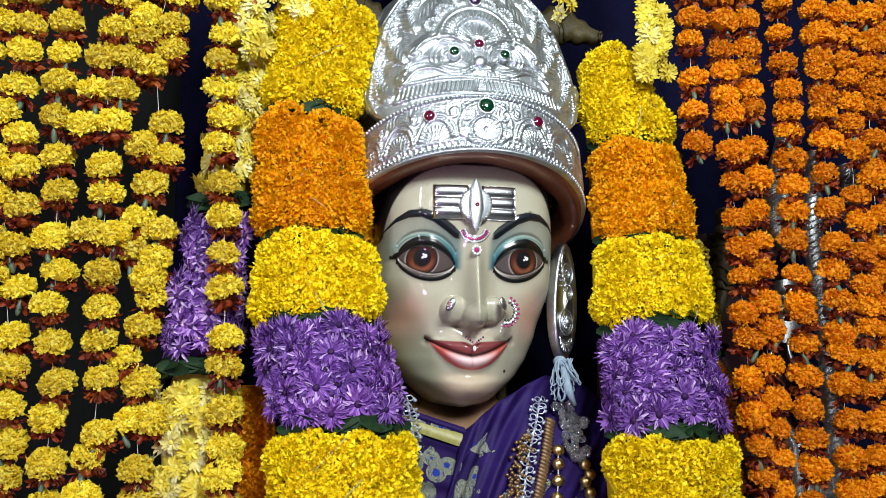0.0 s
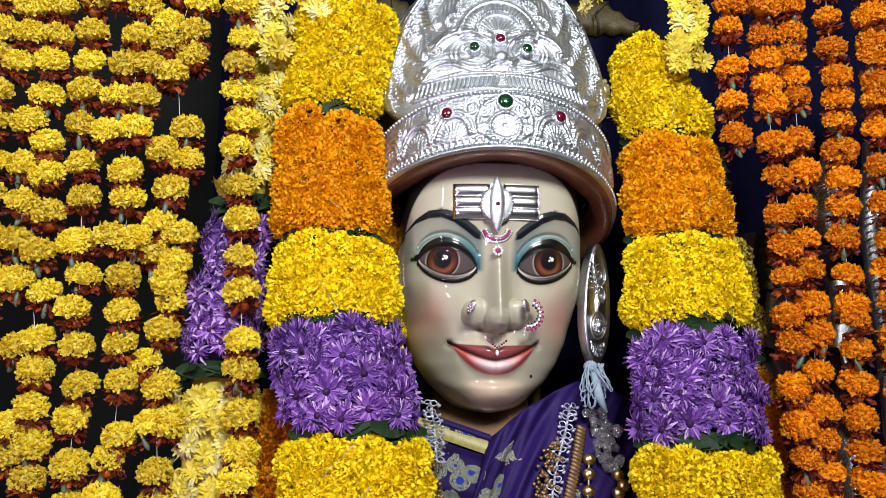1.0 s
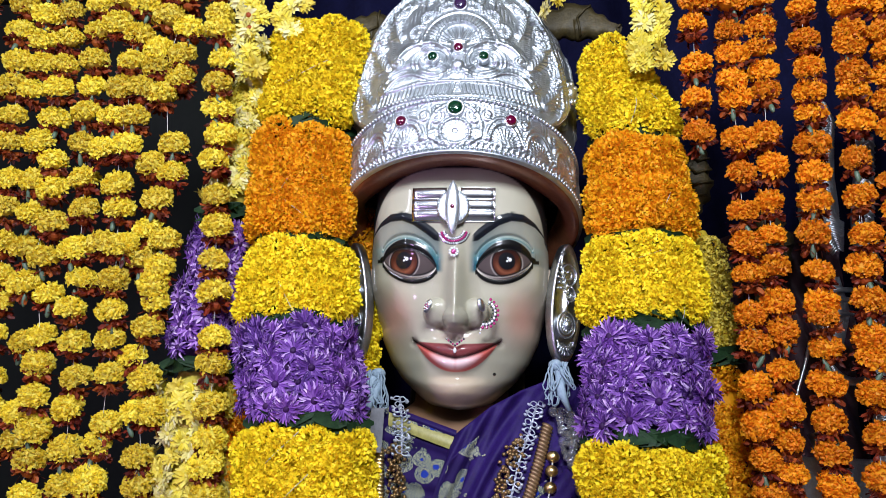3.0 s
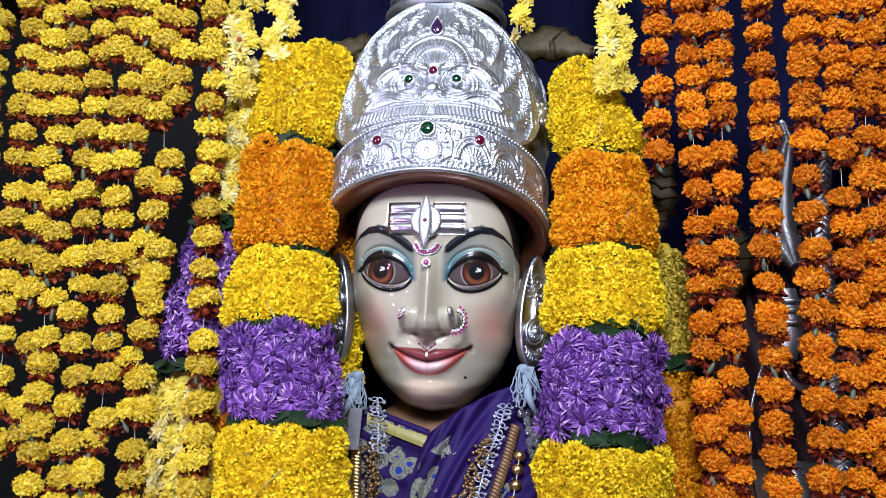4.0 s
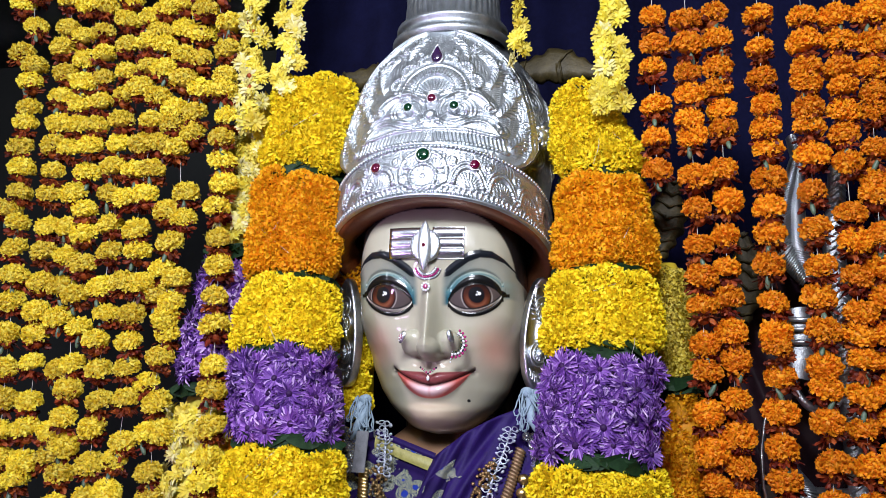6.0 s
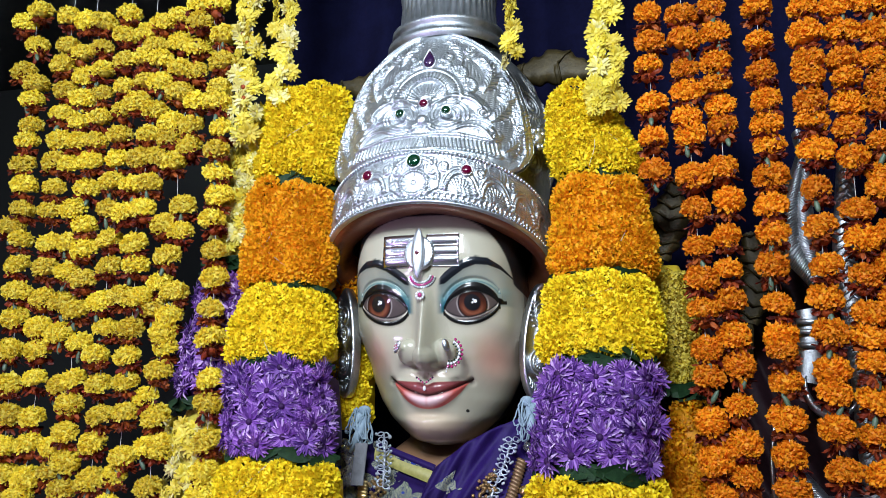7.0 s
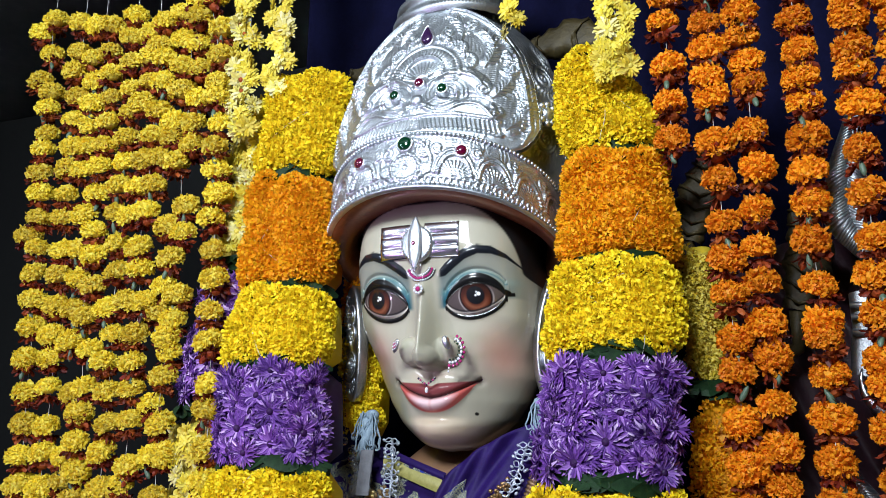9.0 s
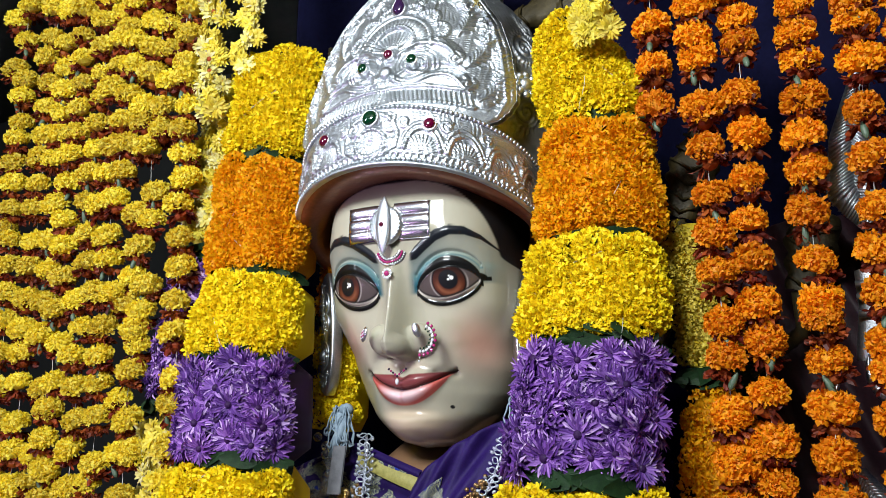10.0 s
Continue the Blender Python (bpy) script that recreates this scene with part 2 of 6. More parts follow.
setting("floor", block((-3, -3.5, -0.1), (3, 1.2, 0)), STONE, "grey stone floor of the shrine hall", "floor")
setting("ceiling", block((-3, -3.5, 2.6), (3, 1.2, 2.7)), PLASTER, "plain plastered ceiling of the shrine", "ceiling")
setting("wall_north", block((-3, 1.0, 0), (3, 1.2, 2.6)), DARK, "dark plastered wall behind the statue", "wall")
setting("wall_south", block((-3, -3.5, 0), (3, -3.4, 2.6)), PLASTER, "plain wall behind the viewer", "wall")
setting("wall_west", block((-3, -3.4, 0), (-2.9, 1.0, 2.6)), PLASTER, "plain side wall", "wall")
setting("wall_east", block((2.9, -3.4, 0), (3, 1.0, 2.6)), PLASTER, "plain side wall", "wall")


# ---------------------------------------------------------------- the statue: one mesh
def curve1(x, table):
    return np.interp(x, [a for a, b in table], [b for a, b in table])


def smooth1(x, table):
    """The table's values joined by a smooth line."""
    h = 0.0025
    return sum(w * curve1(x + k * h, table) for k, w in ((-2, 0.1), (-1, 0.2), (0, 0.4), (1, 0.2), (2, 0.1)))


def step(x, edge, soft):
    t = np.clip((x - edge) / soft + 0.5, 0, 1)
    return t * t * (3 - 2 * t)


HALF = [(1.419, 0.0), (1.4205, 0.026), (1.424, 0.043), (1.431, 0.055), (1.443, 0.069), (1.464, 0.092), (1.49, 0.111), (1.525, 0.127), (1.562, 0.136), (1.60, 0.140), (1.638, 0.141), (1.70, 0.139), (1.76, 0.134), (1.82, 0.12), (1.86, 0.09), (1.9, 0.0)]
FRONT = [(1.419, 0.125), (1.4205, 0.108), (1.424, 0.092), (1.431, 0.078), (1.443, 0.062), (1.456, 0.052), (1.475, 0.055), (1.50, 0.055), (1.53, 0.048), (1.56, 0.038), (1.60, 0.026), (1.64, 0.012), (1.67, 0.002), (1.70, -0.006), (1.74, -0.005), (1.77, 0.004), (1.82, 0.03), (1.9, 0.12)]
MIDDLE = 0.19
EYE_X, EYE_HALF, EYE_Z = 0.0700, 0.0400, 1.6280


def head_y(x, z):
    """The plain head form: round at the jaw, broad and flat across the eyes and the forehead."""
    x, z = np.asarray(x, float), np.asarray(z, float)
    w, f = smooth1(z, HALF), smooth1(z, FRONT)
    s = np.clip(np.abs(x) / np.maximum(w, 1e-5), 0, 1)
    k = step(z, 1.575, 0.07)
    c = (1 - k) * np.clip(1 - s ** 2, 0, 1) ** 0.46 + k * np.clip(1 - s ** 3.2, 0, 1) ** 0.25
    return MIDDLE - (MIDDLE - f) * c


BROW = [(0.022, 1.662), (0.03, 1.667), (0.045, 1.678), (0.062, 1.689), (0.08, 1.695), (0.098, 1.694), (0.115, 1.687), (0.134, 1.671)]


def eye_lines(x):
    e = np.clip((np.abs(x) - EYE_X) / EYE_HALF, -1.3, 1.3)
    inside = np.clip(1 - np.abs(e) ** 2.0, 0, 1)
    top = EYE_Z + 0.0215 * inside ** 0.7 + 0.006 * e
    bottom = EYE_Z - 0.0190 * inside ** 0.75 + 0.006 * e
    return e, top, bottom


def mouth_lines(x):
    a = np.abs(x) / 0.062
    seam = 1.4940 + 0.0245 * np.clip(a, 0, 1.2) ** 1.6
    top = 1.5140 - 0.004 * np.exp(-(x / 0.007) ** 2) + 0.0045 * np.clip(a, 0, 1.2) ** 2
    bottom = 1.4735 + 0.044 * np.clip(a, 0, 1.2) ** 2.2
    return a, seam, top, bottom


def face_relief(x, z):
    """How far the face stands out (towards the viewer) from the plain head form."""
    d = np.zeros_like(x)
    # nose
    def mound(cx, cz, rx, rz, base, high):
        k = np.clip(1 - ((np.abs(x) - cx) / rx) ** 2 - ((z - cz) / rz) ** 2, 0, 1)
        return np.where(k > 0, base * np.minimum(1, 4 * k) + high * np.sqrt(k), 0)

    high = curve1(z, [(1.524, 0.0), (1.532, 0.036), (1.541, 0.056), (1.551, 0.061), (1.565, 0.057), (1.59, 0.045), (1.62, 0.031), (1.645, 0.019), (1.68, 0.006), (1.705, 0.0)])
    wide = curve1(z, [(1.53, 0.036), (1.545, 0.045), (1.56, 0.047), (1.575, 0.043), (1.60, 0.034), (1.63, 0.027), (1.66, 0.024), (1.70, 0.022)])
    s = np.abs(x) / wide
    shapes = [high * (0.5 * np.exp(-(np.abs(x) / 0.0125) ** 2) + 0.5 * np.clip(1 - s, 0, 1)), mound(0.0, 1.549, 0.020, 0.019, 0.016, 0.042), mound(0.029, 1.559, 0.0200, 0.0210, 0.008, 0.020)]
    k = 0.005
    foot = 1.5325 + 0.012 * np.clip(np.abs(x) / 0.045, 0, 1.2) ** 1.5
    d += k * np.log(sum(np.exp(q / k) for q in shapes) / 3 + 1e-9) * step(z, foot, 0.005)
    d -= 0.008 * np.exp(-((np.abs(x) - 0.0205) / 0.007) ** 2 - ((z - foot - 0.001) / 0.004) ** 2)
    # eye sockets, lids and eyeballs
    e, top, bottom = eye_lines(x)
    d -= 0.006 * np.exp(-(e / 1.1) ** 4 - ((z - 1.634) / 0.045) ** 4)
    inside = step(top - z, 0, 0.003) * step(z - bottom, 0, 0.003) * (np.abs(e) < 1)
    ballr = np.clip(1 - (e / 1.05) ** 2 - ((z - 1.630) / 0.032) ** 2, 0, 1)
    d += inside * (0.014 * np.sqrt(ballr) - 0.004)
    lid = np.exp(-((z - top - 0.006) / 0.007) ** 2) * (np.abs(e) < 1.15)
    d += 0.005 * lid * np.clip(1.2 - np.abs(e), 0, 1) ** 0.4
    d += 0.003 * np.exp(-((z - bottom + 0.004) / 0.004) ** 2) * (np.abs(e) < 1.05)
    crease = top + 0.020
    d -= 0.0035 * np.exp(-((z - crease) / 0.0022) ** 2) * (np.abs(e) < 1.05)
    # brow ridge
    brow = curve1(np.abs(x), BROW)
    d += 0.003 * np.exp(-((z - brow) / 0.006) ** 2) * step(np.abs(x), 0.024, 0.01)
    # cheeks, lips, chin
    d += 0.010 * np.exp(-((np.abs(x) - 0.075) / 0.035) ** 2 - ((z - 1.555) / 0.035) ** 2)
    a, seam, ltop, lbot = mouth_lines(x)
    within = np.clip(1 - a ** 2.2, 0, 1)
    d += 0.012 * np.exp(-(x / 0.06) ** 4 - ((z - 1.502) / 0.028) ** 2)
    d += 0.008 * within * np.exp(-((z - 0.5 * (seam + ltop) - 0.001) / np.maximum(0.004, 0.55 * (ltop - seam))) ** 2)
    d += 0.013 * within * np.exp(-((z - 0.5 * (seam + lbot)) / np.maximum(0.004, 0.5 * (seam - lbot))) ** 2)
    d -= 0.007 * np.exp(-((z - seam) / 0.0022) ** 2) * (a < 1.08)
    d -= 0.005 * np.exp(-((a - 1.02) / 0.10) ** 2 - ((z - 1.517) / 0.006) ** 2)
    d -= 0.003 * np.exp(-(x / 0.04) ** 4 - ((z - 1.465) / 0.007) ** 2)
    d += 0.009 * np.exp(-(x / 0.034) ** 2 - ((z - 1.445) / 0.016) ** 2)
    d -= 0.004 * np.exp(-(x / 0.005) ** 2 - ((z - 1.522) / 0.008) ** 2)
    return d


def blend(c, colour, k):
    k = np.clip(k, 0, 1)[:, None]
    return c * (1 - k) + np.array(colour) * k


def face_paint(x, y, z):
    """The enamel colours of the face, linear, with some shade and highlights painted in."""
    n = len(x)
    ax = np.abs(x)
    c = np.tile(np.array((0.36, 0.340, 0.258)), (n, 1))
    c = blend(c, (0.76, 0.36, 0.27), 0.6 * np.exp(-((ax - 0.098) / 0.026) ** 2 - ((z - 1.553) / 0.03) ** 2))
    c = blend(c, (0.70, 0.46, 0.30), 0.35 * np.exp(-(x / 0.06) ** 4 - ((z - 1.447) / 0.016) ** 2))
    # shade of the groove below the lower lip, painted brown
    c = blend(c, (0.40, 0.28, 0.18), 0.4 * np.exp(-(x / 0.036) ** 4 - ((z - 1.464) / 0.0055) ** 2))
    # painted shade: dark nostrils and the brown shadow under the nose
    c = blend(c, (0.10, 0.05, 0.035), 0.85 * np.exp(-((ax - 0.0205) / 0.0075) ** 2 - ((z - 1.5365) / 0.0035) ** 2))
    c = blend(c, (0.42, 0.30, 0.22), 0.5 * np.exp(-(x / 0.034) ** 4 - ((z - 1.5255) / 0.006) ** 2))
    e, top, bottom = eye_lines(x)
    # teal shadow over the eyes
    brow = curve1(ax, BROW)
    zone = step(z, top - 0.004, 0.006) * step(brow, z, 0.01) * step(ax, 0.022, 0.012) * step(0.128, ax, 0.02)
    strong = 0.5 + 0.5 * step(0.058, ax, 0.05)
    c = blend(c, (0.006, 0.07, 0.095), 0.98 * zone * strong * (0.6 + 0.4 * step(top + 0.022, z, 0.012)))
    c = blend(c, (0.3, 0.42, 0.36), 0.25 * zone * np.exp(-((z - top - 0.018) / 0.005) ** 2))
    c = blend(c, (0.03, 0.12, 0.14), 0.6 * (np.abs(e) < 1.1) * np.exp(-((z - top - 0.0155) / 0.0014) ** 2))
    # brows
    half = np.interp(ax, [0.022, 0.032, 0.06, 0.1, 0.134], [0.004, 0.0080, 0.0075, 0.0052, 0.0008])
    c = blend(c, (0.006, 0.008, 0.012), step(half - np.abs(z - brow - 0.001), 0, 0.0016) * step(ax, 0.024, 0.006) * step(0.133, ax, 0.004))
    # eyes
    inside = step(top - z, 0, 0.0014) * step(z - bottom, 0, 0.0014) * (np.abs(e) < 1)
    c = blend(c, (0.075, 0.057, 0.055), inside)
    ix, iz = ax - np.where(x < 0, 0.0772, 0.0735), z - 1.6310
    r = np.sqrt(ix ** 2 + iz ** 2)
    c = blend(c, (0.34, 0.29, 0.27), 0.8 * inside * np.exp(-((r - 0.0232) / 0.0009) ** 2) * step(1.640, z, 0.02))
    c = blend(c, (0.008, 0.004, 0.004), inside * step(0.0218, r, 0.0014))
    c = blend(c, (0.065, 0.015, 0.007), inside * step(0.0200, r, 0.002) * (0.25 + 0.75 * step(1.637, z, 0.024)))
    c = blend(c, (0.34, 0.12, 0.06), 0.42 * inside * np.exp(-((r - 0.0145) / 0.003) ** 2) * step(1.628, z, 0.018))
    c = blend(c, (0.006, 0.006, 0.008), inside * step(0.0122, np.sqrt(ix ** 2 + (iz - 0.002) ** 2), 0.002))
    # white highlights painted as small dots on the eyes
    for sx, sz, sr in ((0.0045, 0.004, 0.0025), (0.0005, 0.002, 0.0014), (0.0015, 0.0065, 0.0010)):
        spot = np.sqrt((x - np.where(x < 0, -0.0772, 0.0735) - sx) ** 2 + (iz - sz) ** 2)
        c = blend(c, (0.85, 0.85, 0.85), inside * step(sr, spot, 0.0012))
    # liner: thick above with a wing, black, white and black below
    wing = np.clip(e, 0, 1.35)
    thick = 0.0140 * np.clip(1.18 - np.abs(e), 0, 1) ** 0.5 + 0.003 * wing
    upper = step(z - top, -0.0015, 0.0016) * step(top + thick, z, 0.0016) * (e > -1.04) * (e < 1.28)
    c = blend(c, (0.004, 0.004, 0.004), upper)
    low = z - bottom
    c = blend(c, (0.01, 0.01, 0.01), np.exp(-((low - 0.0035) / 0.0012) ** 2) * (np.abs(e) < 0.95))
    c = blend(c, (0.62, 0.57, 0.50), np.exp(-((low - 0.0005) / 0.0012) ** 2) * (np.abs(e) < 1.0))
    c = blend(c, (0.004, 0.004, 0.004), step(0.0034 - np.abs(low + 0.0046), 0, 0.0014) * (np.abs(e) < 1.06))
    # lips
    a, seam, ltop, lbot = mouth_lines(x)
    c = blend(c, (0.17, 0.038, 0.04), step(ltop - z, 0, 0.002) * step(z - seam, 0, 0.002) * (a < 1))
    lower = step(seam - z, 0, 0.002) * step(z - lbot, 0, 0.002) * (a < 1)
    c = blend(c, (0.42, 0.085, 0.07), lower)
    mid = 0.5 * (seam + lbot) + 0.002
    c = blend(c, (0.62, 0.45, 0.45), 0.95 * lower * np.clip(1.2 - (np.abs(x) / 0.038) ** 2 - ((z - mid) / 0.0095) ** 2, 0, 1) * (0.75 + 0.25 * step(np.abs(x), 0.002, 0.003)))
    c = blend(c, (0.03, 0.008, 0.008), np.exp(-((z - seam) / 0.0016) ** 2) * (a < 1.06))
    c = blend(c, (0.02, 0.008, 0.008), 0.9 * np.exp(-((a - 1.0) / 0.09) ** 2 - ((z - 1.517) / 0.0045) ** 2))
    # the beauty spot and the black hair
    c = blend(c, (0.008, 0.008, 0.008), step(0.0024, np.sqrt((x - 0.0563) ** 2 + (z - 1.4725) ** 2), 0.001))
    skin = step(1.0, (ax / 0.131) ** 2.6 * step(z, 1.65, 0.04) + (np.clip(z - 1.64, 0, 1) / 0.13) ** 2.6, 0.05)
    back = step(y, 0.165 - 0.065 * step(z, 1.675, 0.05), 0.015)
    c = blend(c, (0.01, 0.009, 0.009), np.maximum(1 - skin, back))
    return c


def make_statue():
    zs = np.concatenate([np.linspace(1.419, 1.45, 34), np.linspace(1.451, 1.70, 300), np.linspace(1.702, 1.9, 70)])
    angles = np.concatenate([np.linspace(-86, 86, 380), np.linspace(88, 272, 50)])
    a = np.radians(angles)
    Z, A = np.meshgrid(zs, a, indexing="ij")
    w = smooth1(Z, HALF)
    w[0], w[-1] = 0.001, 0.001
    X = w * np.sin(A)
    ca = np.cos(A)
    Y = np.where(ca > 0, head_y(X, Z), MIDDLE + 0.12 * np.abs(ca))
    near = step(np.cos(A), 0.25, 0.3)
    Y = Y - face_relief(X, Z) * near
    head = np.stack([X, Y, Z], -1).reshape(-1, 3)
    faces = grid_faces(len(zs), len(angles), True)
    colours = face_paint(head[:, 0], head[:, 1], head[:, 2])
    # neck, shoulders and body below, and the ears
    levels = [(0.86, 0.34, 0.2), (1.0, 0.33, 0.19), (1.15, 0.3, 0.17), (1.25, 0.285, 0.15), (1.32, 0.26, 0.13), (1.37, 0.2, 0.115), (1.40, 0.12, 0.10), (1.43, 0.08, 0.085), (1.50, 0.072, 0.08)]
    rows = []
    for z, wx, wy in levels:
        q = np.linspace(0, 2 * math.pi, 40, endpoint=False)
        rows.append(np.stack([wx * np.cos(q), 0.24 + wy * np.sin(q), np.full(40, z)], -1))
    body = np.concatenate(rows)
    body_faces = grid_faces(len(levels), 40, True) + [tuple(range(40))[::-1]]
    pieces = [(head, faces), (body, body_faces)]
    # neck and body painted darker than the face, to carry the neck's shade
    tints = [colours, np.tile((0.22, 0.12, 0.065), (len(body), 1))]
    for s in (-1, 1):
        ear = ball(0.007, 0.016, 0.030, 10, 14)
        ear = moved(ear, pose(s * 0.139, 0.125, 1.612, 8, 0, -s * 18))
        pieces.append(ear)
        tints.append(np.tile((0.62, 0.5, 0.38), (len(ear[0]), 1)))
    v, f = join(pieces)
    me = mesh_of("statue", v, f)
    layer = me.color_attributes.new("paint", "FLOAT_COLOR", "POINT")
    c = np.concatenate(tints)
    layer.data.foreach_set("color", np.concatenate([c, np.ones((len(c), 1))], 1).ravel())
    ob = part("statue", me, PAINT, None, "painted deity statue with a glossy cream face and dark eyes")
    tagged(ob, category="statue")


setting("pedestal", block((-0.6, -0.1, 0), (0.6, 0.6, 0.86)), STONE, "plain stone pedestal under the statue", "pedestal")
make_statue()


# ---------------------------------------------------------------- the crown
def crown_band(theta, v):
    """The headband: theta from the front, v from the rim (0) to its upper edge (1)."""
    k = 1 - 0.035 * v
    x = 0.187 * k * np.sin(theta)
    y = 0.10 - (0.172 - 0.010 * v) * np.cos(theta)
    z = 1.769 - 0.070 * (1 - np.cos(theta)) + 0.085 * v
    return x, y, z


SHIELD_HALF = [(1.82, 0.12), (1.835, 0.148), (1.85, 0.161), (1.87, 0.168), (1.90, 0.166), (1.95, 0.157), (2.0, 0.141), (2.04, 0.116), (2.07, 0.086), (2.09, 0.056), (2.103, 0.02), (2.106, 0.0)]
SHIELD_FRONT = [(1.82, -0.050), (1.86, -0.043), (1.93, -0.022), (2.03, 0.010), (2.11, 0.045)]


def shield_y(x, z):
    return curve1(z, SHIELD_FRONT) + 2.1 * x ** 2 + 13 * x ** 4


COPPER = surface("copper_lining", (0.13, 0.045, 0.022), (0.28, 0.10, 0.045), 20, 0.3, 0.3, bump=0.2)
DOME = ((1.80, 0.176, 0.15), (1.86, 0.184, 0.155), (1.93, 0.184, 0.138), (1.98, 0.176, 0.120), (2.03, 0.155, 0.103), (2.07, 0.128, 0.086), (2.095, 0.105, 0.078), (2.105, 0.1, 0.078))


def on_dome(q):
    """Places on the dome's outside: along it in metres of arc from the front, and the height."""
    th = q[:, 0] / 0.17
    w = np.interp(q[:, 1], [a for a, b, c in DOME], [b for a, b, c in DOME])
    d = np.interp(q[:, 1], [a for a, b, c in DOME], [c for a, b, c in DOME])
    front = np.where(np.cos(th) > 0, 1 - np.abs(np.sin(th)) ** 1.5, np.cos(th))
    return np.stack([w * np.sin(th), 0.13 - d * front, q[:, 1]], -1)


def arc(cx, cz, rx, rz, a0, a1, n=14):
    a = np.radians(np.linspace(a0, a1, n))
    return np.stack([cx + rx * np.cos(a), cz + rz * np.sin(a)], -1)


def spiral(cx, cz, r, turns, start, hand=1, n=30):
    t = np.linspace(0, 1, n)
    a = math.radians(start) + hand * 2 * math.pi * turns * t
    k = r * (1 - 0.88 * t)
    return np.stack([cx + k * np.cos(a), cz + k * np.sin(a)], -1)


def bow(p0, p1, sag, n=12):
    t = np.linspace(0, 1, n)[:, None]
    a, b = np.array(p0), np.array(p1)
    d = b - a
    return a + d * t + np.array((-d[1], d[0])) * (4 * sag * t * (1 - t))


def plume(spine, reach, n, lean=0.9, both=True):
    """Barbs off a curved spine, longest in its middle."""
    out = [spine]
    d = np.gradient(spine, axis=0)
    d /= np.linalg.norm(d, axis=1)[:, None] + 1e-9
    for i in np.linspace(1, len(spine) - 2, n):
        k = int(i)
        t = i / (len(spine) - 1)
        r = reach * (0.35 + 0.65 * math.sin(math.pi * min(1, t * 0.9 + 0.1)))
        for s in ((1, -1) if both else (1,)):
            side = np.array((-d[k][1], d[k][0])) * s
            tip = spine[k] + (d[k] * lean + side) * r
            out.append(bow(spine[k], tip, -0.12 * s, 6))
    return out


def fan(cx, cz, r0, r1, a0, a1, n):
    out = []
    for a in np.radians(np.linspace(a0, a1, n)):
        c, s = math.cos(a), math.sin(a)
        out.append(np.array([(cx + r * c, cz + r * s) for r in np.linspace(r0, r1, 5)]))
    return out


def shield_lines():
    """Half of the embossed drawing of the shield; the other half is its mirror."""
    thin, thick = [], []
    thick += [arc(0.0, 1.958, 0.058, 0.062, 0, 90), arc(0.0, 1.958, 0.034, 0.042, 0, 90)]
    thin += fan(0.0, 1.952, 0.013, 0.037, 18, 90, 8) + fan(0.0, 1.955, 0.042, 0.056, 12, 90, 13)
    for a in (20, 46, 74):
        c, s = math.cos(math.radians(a)), math.sin(math.radians(a))
        px, pz = 0.066 * c, 1.96 + 0.068 * s
        thick.append(arc(px, pz, 0.016, 0.016, a - 90, a + 90))
        thin += fan(px, pz, 0.003, 0.0135, a - 75, a + 75, 7)
    for k in range(4):
        thin.append(arc(0.040, 1.928, 0.013 + 0.006 * k, 0.010 + 0.0055 * k, -20, 200))
    thick.append(arc(0.041, 1.927, 0.016, 0.013, 0, 360, 24))
    thick.append(bow((0.012, 1.945), (0.098, 1.932), 0.26, 18))
    thin += [bow((0.02, 1.944), (0.092, 1.937), 0.34 + 0.05 * k, 14) for k in range(3)]
    thick.append(spiral(0.092, 1.932, 0.011, 1.4, 80, -1))
    thick += [bow((0.010, 1.909), (0.060, 1.913), -0.16, 14), bow((0.060, 1.913), (0.112, 1.896), 0.22, 14), bow((0.012, 1.902), (0.062, 1.903), -0.14, 14), bow((0.062, 1.903), (0.106, 1.886), 0.22, 14)]
    thick.append(spiral(0.112, 1.889, 0.010, 1.3, 60, -1))
    thin += [np.array([(x, 1.886 - 0.10 * x), (x + 0.002, 1.876 - 0.10 * x), (x + 0.005, 1.867 - 0.10 * x)]) for x in np.arange(0.004, 0.12, 0.0062)]
    thick.append(bow((0.0, 1.889), (0.118, 1.876), 0.05, 20))
    thick.append(bow((0.0, 1.863), (0.122, 1.852), 0.04, 20))
    thin += plume(bow((0.128, 1.862), (0.136, 1.95), -0.24, 16), 0.017, 12)
    thin += plume(bow((0.104, 1.915), (0.122, 2.000), -0.2, 16), 0.016, 11)
    thin += plume(bow((0.090, 1.972), (0.082, 2.045), -0.22, 14), 0.015, 10)
    thin += plume(bow((0.052, 2.028), (0.020, 2.085), -0.2, 12), 0.012, 8)
    thick.append(spiral(0.128, 1.972, 0.015, 1.6, 200, 1))
    thick.append(spiral(0.104, 2.024, 0.014, 1.5, 220, 1))
    thick.append(spiral(0.148, 1.905, 0.012, 1.5, 240, 1))
    thick.append(spiral(0.030, 2.045, 0.011, 1.4, 120, 1))
    thick.append(spiral(0.064, 2.062, 0.010, 1.4, 200, 1))
    zs = np.linspace(1.848, 2.10, 40)
    for k in (0.985, 0.945):
        thick.append(np.stack([k * curve1(zs, SHIELD_HALF), zs - (1 - k) * 0.1], -1))
    thin += [bow((0.93 * curve1(z, SHIELD_HALF), z), (0.885 * curve1(z, SHIELD_HALF), z + 0.004), 0.2, 4) for z in np.arange(1.86, 2.06, 0.0075)]
    return thin, thick


